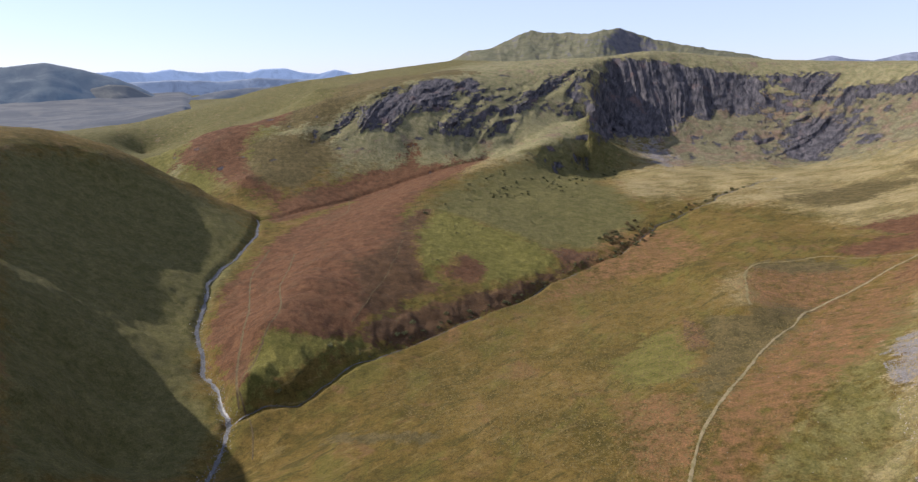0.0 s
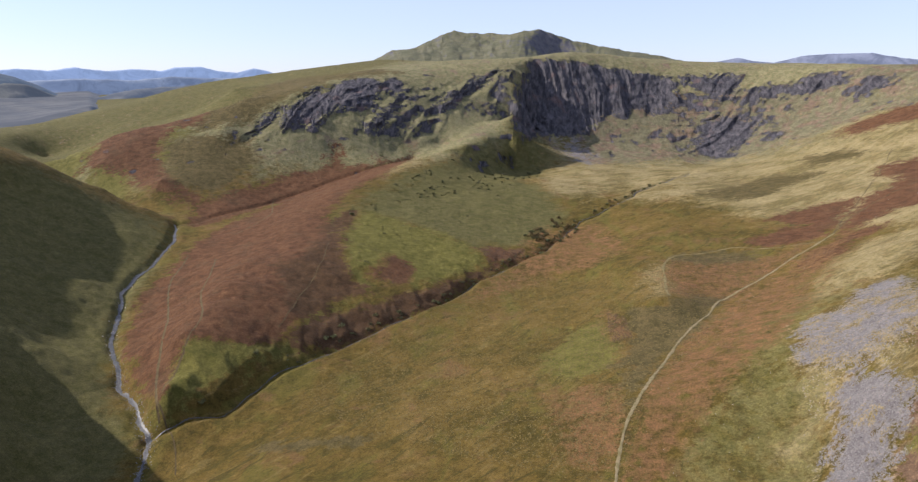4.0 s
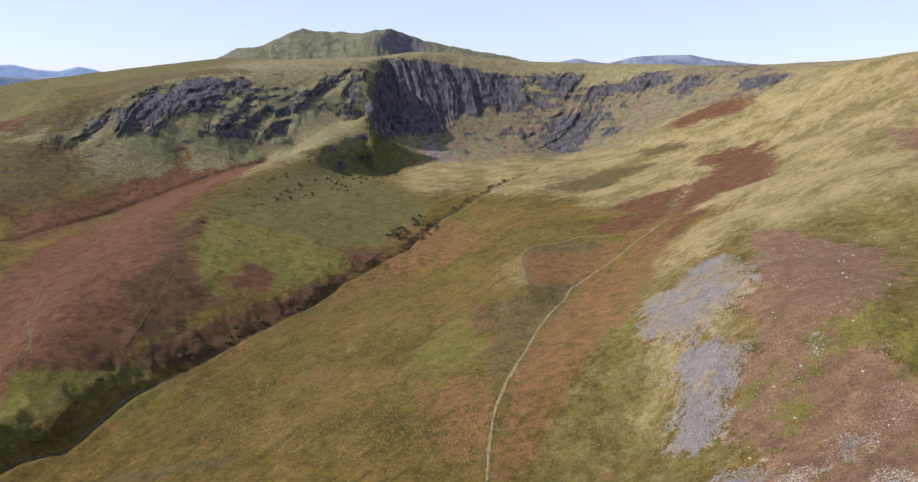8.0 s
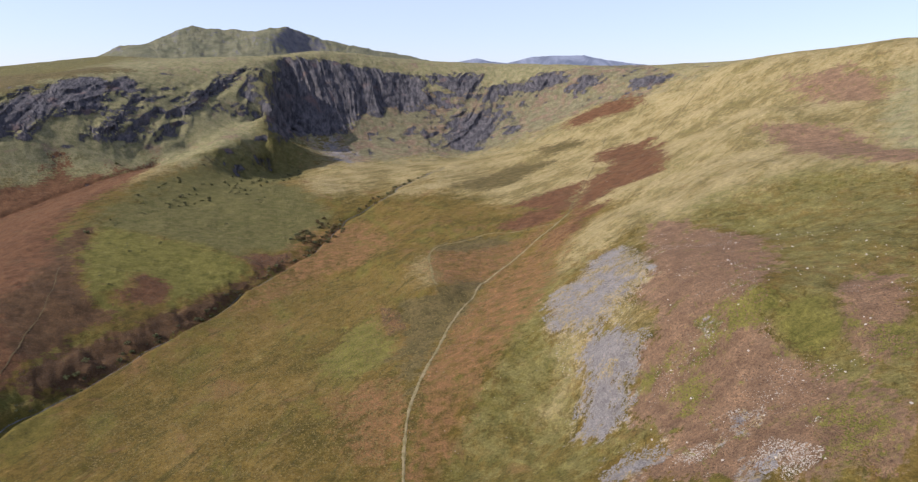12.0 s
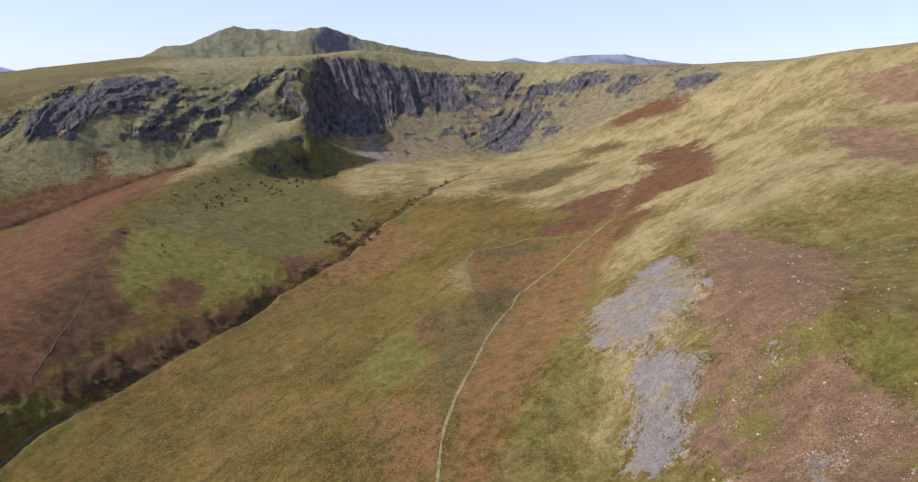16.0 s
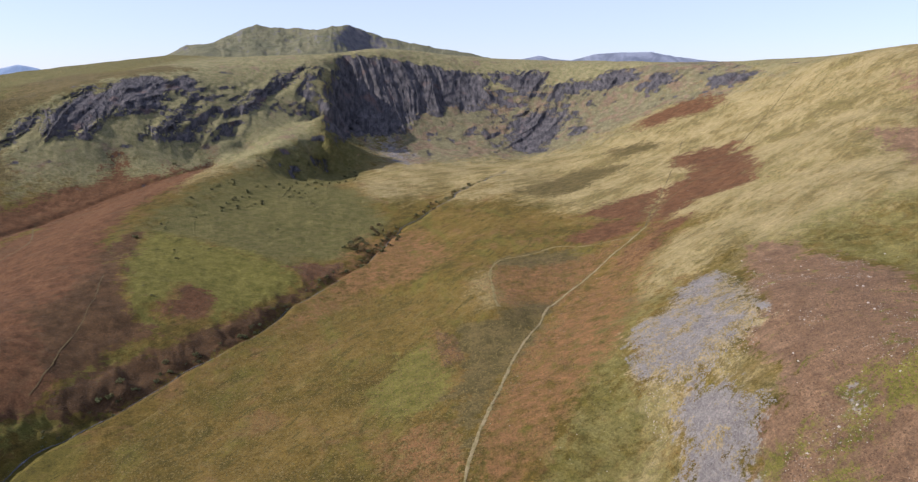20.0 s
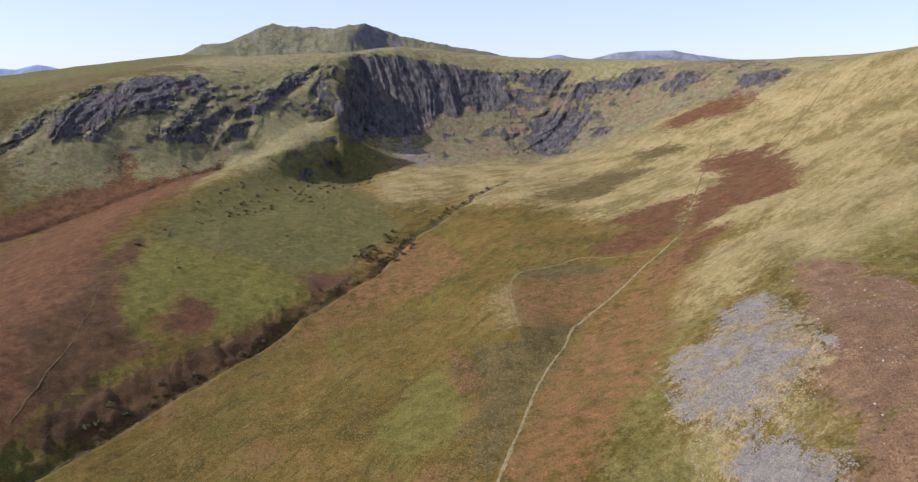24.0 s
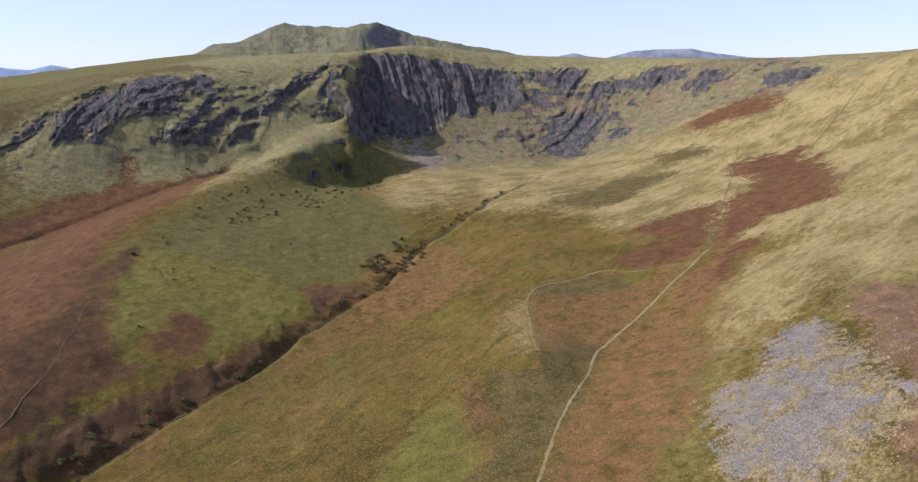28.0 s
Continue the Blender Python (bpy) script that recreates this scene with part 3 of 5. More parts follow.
TURF = [
    [(125, 548), (163, 561), (178, 542), (193, 529), (161, 509), (141, 473), (130, 439), (133, 423), (95, 448), (112, 488)],
    [(115, 300), (128, 292), (148, 281), (143, 264), (127, 268), (113, 277)],
    [(317, 464), (390, 497), (448, 461), (276, 273), (282, 314), (235, 290), (216, 290), (253, 352)],
    [(124, 525), (165, 539), (205, 561), (160, 488), (130, 436), (109, 405), (101, 427)],
    [(282, 569), (340, 601), (396, 591), (433, 558), (455, 512), (453, 468), (172, 157), (155, 178), (201, 286), (235, 323), (317, 464), (303, 493)],
    [(101, 427), (133, 432), (135, 383), (115, 313), (119, 278), (103, 266), (40, 322), (61, 367)],
]
GREEN = [
    [(-294, 680), (-304, 718), (-334, 772), (-350, 848), (-358, 900), (-293, 881), (-204, 848), (-159, 818), (-136, 792), (-138, 771), (-155, 748), (-175, 720), (-188, 694), (-207, 671), (-225, 714), (-259, 748), (-255, 700), (-267, 686), (-255, 663), (-247, 642), (-266, 652), (-275, 662)],
    [(-296, 551), (-290, 572), (-278, 593), (-269, 617), (-256, 630), (-260, 614), (-266, 600), (-279, 586), (-286, 559), (-291, 544)],
    [(-39, 504), (-23, 539), (-22, 582), (-1, 589), (12, 594), (15, 551), (27, 526), (28, 506), (13, 487)],
    [(-46, 521), (-16, 553), (-5, 587), (11, 566), (9, 510), (27, 516), (23, 493), (4, 478), (-15, 472), (-39, 492)],
    [(207, 313), (220, 312), (213, 296), (201, 286), (197, 295)],
    [(169, 314), (187, 311), (182, 291), (172, 293)],
    [(162, 289), (168, 279), (162, 265), (156, 270)],
    [(148, 319), (163, 308), (158, 303), (147, 308)],
    [(180, 219), (188, 207), (183, 187), (173, 180), (173, 197)],
    [(-292, 517), (-273, 543), (-258, 615), (-249, 625), (-259, 584), (-275, 532), (-286, 505), (-296, 479), (-315, 431), (-322, 407), (-339, 398), (-343, 422), (-363, 467), (-323, 484)],
    [(-850, 1029), (-797, 1070), (-764, 1147), (-753, 1175), (-775, 1143), (-1079, 1217), (-1013, 1104), (-966, 1027), (-759, 845)],
    [(214, 292), (233, 287), (230, 265), (214, 247), (206, 260), (205, 277)],
    [(171, 201), (182, 193), (175, 172), (164, 174), (163, 187)],
    [(198, 320), (208, 315), (202, 294), (194, 295)],
    [(182, 322), (194, 322), (187, 298), (179, 304)],
    [(234, 249), (249, 244), (224, 216), (223, 228)],
]
TAN = [
    [(332, 692), (443, 879), (539, 1075), (708, 1287), (743, 1113), (759, 907), (777, 811), (451, 452), (426, 531), (387, 560), (332, 566), (285, 553), (234, 528)],
    [(195, 611), (227, 668), (259, 698), (299, 720), (342, 739), (383, 756), (427, 739), (320, 583), (294, 595), (254, 579), (211, 560), (183, 545), (167, 562), (182, 576)],
    [(441, 1175), (511, 1246), (583, 1291), (638, 1296), (679, 1301), (726, 1300), (734, 1204), (448, 771), (388, 773), (434, 858), (506, 1035), (506, 1088), (468, 1127)],
    [(38, 1128), (95, 1169), (184, 1201), (242, 1253), (247, 1206), (174, 1140), (117, 1117), (63, 1100)],
    [(118, 1311), (155, 1358), (203, 1319), (163, 1260), (118, 1259)],
    [(-148, 1428), (-57, 1460), (26, 1479), (-8, 1240), (-42, 1121), (-98, 1147)],
    [(368, 1347), (431, 1378), (498, 1359), (563, 1320), (646, 1311), (555, 1281), (475, 1273), (388, 1279)],
    [(-476, 1146), (-427, 1233), (-352, 1217), (-301, 1281), (-263, 1340), (-205, 1442), (-261, 1329), (-318, 1231), (-367, 1126), (-404, 1049)],
    [(75, 743), (64, 622), (59, 642), (62, 709), (65, 730)],
    [(134, 421), (147, 412), (139, 371), (125, 344), (111, 329), (108, 356), (123, 382)],
    [(424, 606), (464, 616), (473, 577), (468, 512), (458, 475), (444, 524), (416, 559)],
    [(165, 410), (179, 402), (180, 359), (171, 336), (158, 345), (159, 386)],
]
SCREE = [
    [(143, 383), (155, 395), (161, 369), (157, 346), (166, 337), (153, 335), (146, 317), (133, 297), (124, 297), (116, 316), (127, 340), (135, 349), (137, 383)],
    [(115, 266), (126, 266), (138, 261), (131, 247), (113, 249), (108, 257)],
    [(154, 206), (160, 203), (154, 193), (148, 196)],
    [(165, 246), (169, 243), (164, 235), (162, 238)],
    [(189, 514), (211, 541), (234, 542), (230, 525), (207, 517), (190, 501)],
    [(203, 424), (208, 423), (204, 417), (201, 419)],
    [(-102, 1599), (-71, 1619), (-24, 1566), (-28, 1460), (-60, 1517)],
    [(179, 317), (184, 313), (179, 307)],
    [(166, 245), (167, 239), (160, 235)],
    [(151, 204), (159, 199), (148, 189), (143, 196)],
]
THIN_SCREE = [
    [(144, 477), (165, 504), (185, 503), (221, 545), (232, 520), (198, 410), (182, 403), (162, 402), (150, 416), (133, 432)],
    [(132, 438), (143, 471), (156, 501), (166, 502), (178, 496), (167, 464), (156, 442), (179, 443), (185, 422), (169, 402), (162, 393), (136, 421)],
]
ROCK = [
    [(-191, 1771), (-124, 1786), (-12, 1807), (104, 1821), (163, 1819), (176, 1802), (180, 1763), (142, 1737), (106, 1725), (87, 1753), (43, 1717), (16, 1718), (-12, 1703), (-32, 1660), (-64, 1621), (-115, 1603), (-163, 1577), (-192, 1462), (-206, 1560), (-209, 1689)],
    [(210, 1655), (236, 1702), (266, 1716), (317, 1696), (360, 1673), (346, 1633), (307, 1601), (291, 1550), (247, 1583), (209, 1595)],
    [(185, 1820), (251, 1825), (337, 1815), (313, 1754), (262, 1745), (259, 1775), (204, 1793)],
    [(-716, 1200), (-719, 1273), (-692, 1317), (-678, 1330), (-671, 1357), (-645, 1415), (-625, 1404), (-612, 1463), (-561, 1505), (-539, 1509), (-519, 1483), (-511, 1395), (-563, 1365), (-595, 1343), (-605, 1294), (-629, 1284), (-662, 1263), (-675, 1270), (-676, 1314), (-698, 1269), (-707, 1217)],
    [(-396, 1440), (-388, 1499), (-345, 1573), (-328, 1610), (-276, 1680), (-262, 1674), (-290, 1609), (-330, 1554), (-352, 1494), (-378, 1456)],
    [(-523, 1339), (-495, 1378), (-475, 1431), (-450, 1438), (-462, 1407), (-482, 1367), (-496, 1347)],
    [(-530, 1514), (-502, 1537), (-461, 1510), (-461, 1476), (-499, 1455), (-520, 1453)],
    [(-278, 1514), (-269, 1600), (-254, 1678), (-244, 1689), (-256, 1601), (-268, 1542)],
    [(-476, 1347), (-445, 1382), (-420, 1449), (-409, 1447), (-433, 1378), (-458, 1355)],
    [(-403, 1381), (-374, 1438), (-377, 1407)],
    [(-494, 1406), (-457, 1462), (-423, 1548), (-411, 1545), (-437, 1473), (-473, 1408)],
    [(341, 1759), (396, 1753), (446, 1733), (462, 1743), (497, 1724), (551, 1680), (508, 1666), (461, 1685), (400, 1707), (337, 1730)],
    [(525, 1637), (579, 1650), (623, 1600), (603, 1579), (557, 1584)],
    [(634, 1536), (686, 1498), (712, 1440), (679, 1394), (643, 1453)],
    [(358, 1597), (386, 1612), (418, 1610), (391, 1579), (363, 1565)],
    [(88, 1633), (117, 1673), (140, 1701), (144, 1672), (107, 1619)],
    [(174, 1695), (185, 1695), (212, 1585), (201, 1578)],
    [(149, 1681), (157, 1681), (180, 1590), (172, 1582)],
    [(-398, 1492), (-367, 1561), (-355, 1559), (-375, 1494)],
]


FLANK = [(-205, 1560), (-110, 1500), (-130, 1400), (-185, 1310), (-260, 1270), (-315, 1290), (-250, 1370), (-212, 1440)]
for rim in (RIM_HEAD, RIM_WEST[4:]):
    TAN.append([(x * 1.004, y * 1.004) for x, y, _ in rim] + [(x * 1.035, y * 1.035) for x, y, _ in reversed(rim)])

# ---- the ground, one sheet from below the eye to the horizon ----
def steps(stretches):
    out = []
    for low, high, step in stretches:
        r = low
        while r < high:
            out.append(r)
            r += step * r if step < 1 else step
    return np.array(out + [stretches[-1][1]])


HUB = -60.0
TURNS = np.radians(np.r_[np.arange(-66, 58, 0.088), np.arange(58, 294.1, 4.0)])
REACH = steps([(4, 150, 0.06), (150, 700, 0.0062), (700, 1180, 0.0050), (1180, 2050, 3.4), (2050, 4950, 0.022)])
AZ, RAD = np.meshgrid(TURNS, REACH)
GX, GY = RAD * np.sin(AZ), HUB + RAD * np.cos(AZ)


def coarse_height():
    """The land's height on every fourth row and column, spread evenly between them."""
    ci, ri = np.unique(np.r_[np.arange(0, len(TURNS), 4), len(TURNS) - 1]), np.unique(np.r_[np.arange(0, len(REACH), 3), len(REACH) - 1])
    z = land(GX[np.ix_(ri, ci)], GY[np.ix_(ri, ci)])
    rows = np.stack([np.interp(TURNS, TURNS[ci], row) for row in z])
    return np.stack([np.interp(REACH, REACH[ri], rows[:, k]) for k in range(len(TURNS))], 1)


COVERS = {name: covered(GX, GY, rings) for name, rings in (("bracken", BRACKEN), ("heather", HEATHER), ("green", GREEN), ("turf", TURF), ("tan", TAN), ("sedge", SEDGE), ("thin_fern", THIN_FERN), ("fell", FELL), ("knoll", KNOLL), ("dark_fern", DARK_FERN), ("scar", SCAR), ("scree", SCREE), ("thin_scree", THIN_SCREE), ("rock", ROCK))}
COVERS["tan"] = np.maximum(COVERS["tan"], np.minimum(np.clip((RAD - np.interp(GX, [120, 320], [1230, 830])) / 3, -45, 45), np.clip((GX + 90) / 2, -45, 45)))
COVERS["fell"] = np.maximum(COVERS["fell"], np.clip((RAD - 1620) / 6, -45, 45))
COVERS["fell"] = np.maximum(COVERS["fell"], np.minimum(np.clip((RAD - 1345) / 3, -45, 45), np.clip((-190 - GX) / 2, -45, 45)))
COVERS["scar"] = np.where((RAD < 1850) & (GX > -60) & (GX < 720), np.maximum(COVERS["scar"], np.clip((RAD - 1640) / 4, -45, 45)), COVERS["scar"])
BACK_GRASS = np.minimum(np.clip((-640 - GX) / 4, -45, 45), np.minimum(np.clip((GY - 900) / 2, -45, 45), np.clip((RAD - 1570) / 2, -45, 45)))
COVERS["knoll"] = np.maximum(COVERS["knoll"], BACK_GRASS)
COVERS["fell"] = np.where(GX < -700, np.minimum(COVERS["fell"], (1590 - RAD) / 2), COVERS["fell"])
COVERS["green"] = np.maximum(COVERS["green"], np.minimum(np.clip((-800 - GX) / 4, -45, 45), np.minimum(np.clip((1575 - RAD) / 2, -45, 45), np.clip((RAD - 1440) / 2, -45, 45))))
for name in COVERS:
    COVERS[name] = COVERS[name] * np.clip(620 / RAD, 0.32, 1.2) if name != "rock" else COVERS[name]


def full_height():
    z = coarse_height() + bank(GX, GY)
    wild = np.clip((RAD - 120) / 300, 0, 1)
    z += wild * (1.6 * rugged(GX / 70, GY / 70) + 0.35 * rugged(GX / 9, GY / 9, 0, 2))
    steep_side = np.clip((-210 - GX) / 60, 0, 1) * np.clip((960 - RAD) / 120, 0, 1) * np.clip((RAD - 250) / 100, 0, 1)
    z += steep_side * (2.6 * rugged(GX / 85 + 3, GY / 45, 0, 4) - 1.2 * np.abs(rugged(GX / 30, GY / 26)))
    sway_x, sway_y = bends(GX, GY)
    near, side, _ = along(GX + sway_x, GY + sway_y, BECK)
    broken = np.clip((near - 4) / 8, 0, 1) * np.clip((50 - near) / 18, 0, 1) * (side > 0) * np.clip((1000 - RAD) / 150, 0, 1)
    z += broken * (1.3 * rugged(GX / 11, GY / 11, 0, 3) - 1.4 * np.abs(rugged(GX / 18 + 7, GY / 18, 0, 2)))
    for course, width, deep in ((RIVER, 7.0, 4.0), (BECK, 5.0, 3.5), (GULLY, 8.0, 4.5)):
        z -= deep * np.exp(-(along(GX + sway_x, GY + sway_y, course)[0] / width) ** 2)
    return z


GZ = full_height()
CRAG = np.clip(COVERS["rock"] / 14 + 0.9, 0, 1)
FRINGE = np.clip(COVERS["rock"] / 40 + 1.0, 0, 1)


def craggy():
    """Pushes the bare rock out into slanting buttresses and ledges and back into gullies."""
    gx, gy = np.gradient(GZ, axis=1), np.gradient(GZ, axis=0)
    ex, ey = np.gradient(GX, axis=1), np.gradient(GY, axis=1)
    rx, ry = np.gradient(GX, axis=0), np.gradient(GY, axis=0)
    det = ex * ry - ey * rx + 1e-9
    sx, sy = (gx * ry - gy * ey) / det, (gy * ex - gx * rx) / det
    size = np.hypot(sx, sy) + 1e-6
    steep = np.clip(size / 0.55, 0, 1)
    west = np.clip((-200 - GX) / 60, 0, 1)
    lean = np.interp(GX, [-260, -205, 60, 260], [-0.6, 0.45, 0.3, -0.7])
    s = AZ * 1700 + lean * (RAD - 1600) + (8 + 18 * west) * rugged(GX / 80, GY / 80, 0, 4)
    turn = s / np.interp(GX, [-260, -200, 200], [64, 50, 58]) + 0.7 * rugged(s / 130, RAD / 240, 0.0, 2)
    part = turn - np.floor(turn)
    buttress = np.where(part < 0.74, part / 0.74, (1 - part) / 0.26)
    ribs = 1 - 2 * np.abs(rugged(s / 24, RAD / 330, 0.0, 3))
    slits = 1 - 2 * np.abs(rugged(s / 10 + 5, RAD / 200, 0.0, 3))
    rough_flank = np.clip(inside(GX, GY, FLANK) / 20 + 0.5, 0, 1)
    blocks = rugged(GX / 14, GY / 14, GZ / 14, 4)
    tier = GZ / 17 + 0.8 * rugged(s / 48, RAD / 150, 0.0, 3)
    tier = tier - np.floor(tier) - 0.5
    push = steep * (CRAG * ((7.5 - 2.5 * west) * (buttress - 0.45) + (4.2 - 2.6 * west) * ribs + 1.7 * slits + (1.5 + 1.7 * west) * blocks + (1.0 + 1.4 * west) * tier + 3.5 * rugged(GX / 38, GY / 38, GZ / 38, 3) + 10 * west * rugged(s / 85, RAD / 190, GZ / 60, 3)) + FRINGE * (1 - CRAG) * 2.2 * ribs) + rough_flank * (7 * rugged(GX / 34, GY / 34, GZ / 34, 4))
    bare = COVERS["rock"] + 3 * ribs + 3 * slits + (9 + 6 * (GX > 150)) * rugged(GX / 26, GY / 26, GZ / 26, 4) + 2
    bare = np.maximum(bare, np.where(COVERS["scar"] > 0, 26 * rugged(GX / 19, GY / 19, GZ / 13, 4) - 8, np.where((COVERS["fell"] > 0) & (RAD > 1345) & (RAD < 1750), 26 * rugged(GX / 22, GY / 22, GZ / 15, 4) - 15, -45)))
    return GX - sx / size * push, GY - sy / size * push, GZ + CRAG * 1.0 * blocks, bare


GX, GY, GZ, COVERS["rock"] = craggy()


def height(x, y):
    """The height of the finished ground under a place."""
    x, y = np.atleast_1d(np.asarray(x, float)), np.atleast_1d(np.asarray(y, float))
    a, r = np.arctan2(x, y - HUB), np.hypot(x, y - HUB)
    c, q = np.interp(a, TURNS, np.arange(len(TURNS))), np.interp(r, REACH, np.arange(len(REACH)))
    i, j = np.minimum(c.astype(int), len(TURNS) - 2), np.minimum(q.astype(int), len(REACH) - 2)
    u, v = c - i, q - j
    return (GZ[j, i] * (1 - u) + GZ[j, i + 1] * u) * (1 - v) + (GZ[j + 1, i] * (1 - u) + GZ[j + 1, i + 1] * u) * v


def sheet(name, x, y, z, attributes=(), only=None):
    """A mesh from a grid of places, or from the cells of it that are asked for."""
    h, w = x.shape
    i = np.arange(h * w).reshape(h, w)
    quads = np.stack([i[:-1, :-1], i[:-1, 1:], i[1:, 1:], i[1:, :-1]], -1).reshape(-1, 4)[:, ::-1]
    if only is not None:
        quads = quads[only.ravel()]
        used, back = np.unique(quads, return_inverse=True)
        quads = back.reshape(-1, 4)
        places, attributes = np.stack([x, y, z], -1).reshape(-1, 3)[used], [(key, values.ravel()[used]) for key, values in attributes]
    else:
        places = np.stack([x, y, z], -1).reshape(-1, 3)
    mesh = bpy.data.meshes.new(name)
    mesh.vertices.add(len(places))
    mesh.vertices.foreach_set("co", places.astype(np.float32).ravel())
    mesh.loops.add(quads.size)
    mesh.polygons.add(len(quads))
    mesh.loops.foreach_set("vertex_index", np.ascontiguousarray(quads).ravel().astype(np.int32))
    mesh.polygons.foreach_set("loop_start", np.arange(0, quads.size, 4, dtype=np.int32))
    mesh.update()
    mesh.polygons.foreach_set("use_smooth", np.ones(len(quads), bool))
    for key, values in attributes:
        mesh.attributes.new(key, "FLOAT", "POINT").data.foreach_set("value", values.astype(np.float32).ravel())
    return mesh


MOOR = moor_material()
CRAGS = (
    (ROCK[0], "tall ribbed slate headwall with deep vertical gullies"), (ROCK[1], "blocky dark crag low on the corrie wall"),
    (ROCK[2], "broken line of outcrops below the grassy rim"), (ROCK[3], "long dark buttressed crag below the plateau"),
    (ROCK[4], "slanting slate rib beside a narrow gully"), (ROCK[5], "scattered slabs and ledges on the steep grass"))
CELL_X, CELL_Y = (GX[:-1, :-1] + GX[1:, 1:]) / 2, (GY[:-1, :-1] + GY[1:, 1:]) / 2
open_cells = np.ones(CELL_X.shape, bool)
for ring, label in CRAGS:
    cells = (inside(CELL_X, CELL_Y, ring) > -6) & open_cells
    open_cells &= ~cells
    crag = new("crag", sheet("crag", GX, GY, GZ, COVERS.items(), cells))
    crag.data.polygons.foreach_set("use_smooth", np.zeros(len(crag.data.polygons), bool))
    crag.data.materials.append(MOOR)
    tagged(crag, label, "crag", "crags of the corrie", "structure")
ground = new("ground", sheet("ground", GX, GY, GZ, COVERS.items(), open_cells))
ground.data.materials.append(MOOR)
tagged(ground, "autumn moorland valley of grass, rust bracken and heather", "ground", kind="structure")


# ---- the high mountain behind, and the far hills ----
SUMMIT_RIDGE = [(-1089, 2849, 379), (-1024, 2884, 404), (-970, 2923, 442), (-876, 2995, 456), (-790, 3080, 509), (-724, 3117, 539), (-609, 3121, 524), (-470, 3095, 518), (-358, 3059, 528), (-308, 3044, 530), (-251, 3050, 505), (-193, 3054, 477), (-106, 3078, 474), (-39, 3080, 458), (175, 3045, 421), (381, 2976, 379), (526, 2903, 341)]
SUMMIT_SPUR = [(-308, 3044, 530), (-339, 2930, 485), (-370, 2826, 442), (-404, 2720, 407)]
SUMMIT_FACE = [(-225, 3035, 468), (-500, 2978, 478), (-549, 2929, 456), (-715, 2872, 448), (-810, 2764, 415), (-587, 2738, 401), (-268, 3012, 470), (-262, 2970, 434), (-250, 2920, 398), (-190, 2992, 424), (-140, 2950, 404), (-232, 2790, 389), (40, 2930, 407), (241, 2870, 377)]
SUMMIT_FOOT = [(-964, 2252, 328), (-694, 2350, 329), (-394, 2418, 330), (-75, 2449, 331), (249, 2437, 331), (559, 2385, 331), (-1461, 3399, 268), (-906, 3587, 266), (-277, 3690, 266), (377, 3681, 267), (848, 3601, 269)]
FAR_DOME = [(-3690, 2208, 311), (-3560, 2412, 363), (-3471, 2538, 384), (-3349, 2698, 410), (-3253, 2812, 380), (-3120, 2959, 326), (-3040, 3042, 272), (-2888, 3186, 150)]
FAR_KNOLL = [(-3079, 2631, 202), (-3028, 2689, 271), (-2971, 2753, 292), (-2903, 2824, 285), (-2820, 2906, 227), (-2719, 3002, 170)]
FAR_RANGE = [(-3642, 3096, 323), (-3544, 3207, 359), (-3453, 3305, 374), (-3347, 3413, 363), (-3244, 3511, 382), (-3111, 3629, 363), (-2982, 3736, 375), (-2863, 3828, 364), (-2799, 3875, 387), (-2671, 3964, 395), (-2573, 4029, 364), (-2471, 4092, 356), (-2375, 4148, 384), (-2312, 4184, 371), (-2131, 4279, 298)]
NEAR_RANGE = [(-3412, 3010, 272), (-3236, 3198, 305), (-3068, 3360, 315), (-2857, 3541, 306), (-2683, 3675, 328), (-2499, 3802, 316), (-2304, 3924, 323), (-2029, 4073, 292)]
FOOTHILLS = [(-2713, 2732, 138), (-2637, 2805, 184), (-2560, 2876, 220), (-2468, 2955, 249), (-2372, 3032, 267), (-2248, 3126, 276), (-2116, 3216, 291), (-1950, 3320, 310)]
FAR_WEST = [(465, 4576, 391), (643, 4555, 418), (797, 4530, 449), (913, 4508, 426), (1008, 4488, 418), (1154, 4453, 455), (1262, 4424, 465), (1506, 4346, 467), (1659, 4290, 436), (1930, 4175, 398), (2081, 4103, 369)]


summit_land = relief(knots([(SUMMIT_RIDGE, True), (SUMMIT_SPUR, True), (SUMMIT_FACE, False), (SUMMIT_FOOT, False)]))
maz, mrad = np.meshgrid(np.radians(np.arange(-27, 14, 0.07)), np.arange(2480, 3640, 7.0))
mx, my = mrad * np.sin(maz), mrad * np.cos(maz)
mz = summit_land(mx, my)
rough = np.clip((mz - 330) / 60, 0, 1)
mz = mz + rough * (4.5 * rugged(mx / 110, my / 110, 0, 6) - 7 * np.abs(rugged(maz * 3000 / 70, mrad / 260, 0.0, 4)) + 4)
mountain = new("mountain", sheet("mountain", mx, my, mz))
mountain.data.materials.append(mountain_material())
tagged(mountain, "high rocky mountain with two summits behind the crags", "mountain", kind="structure")


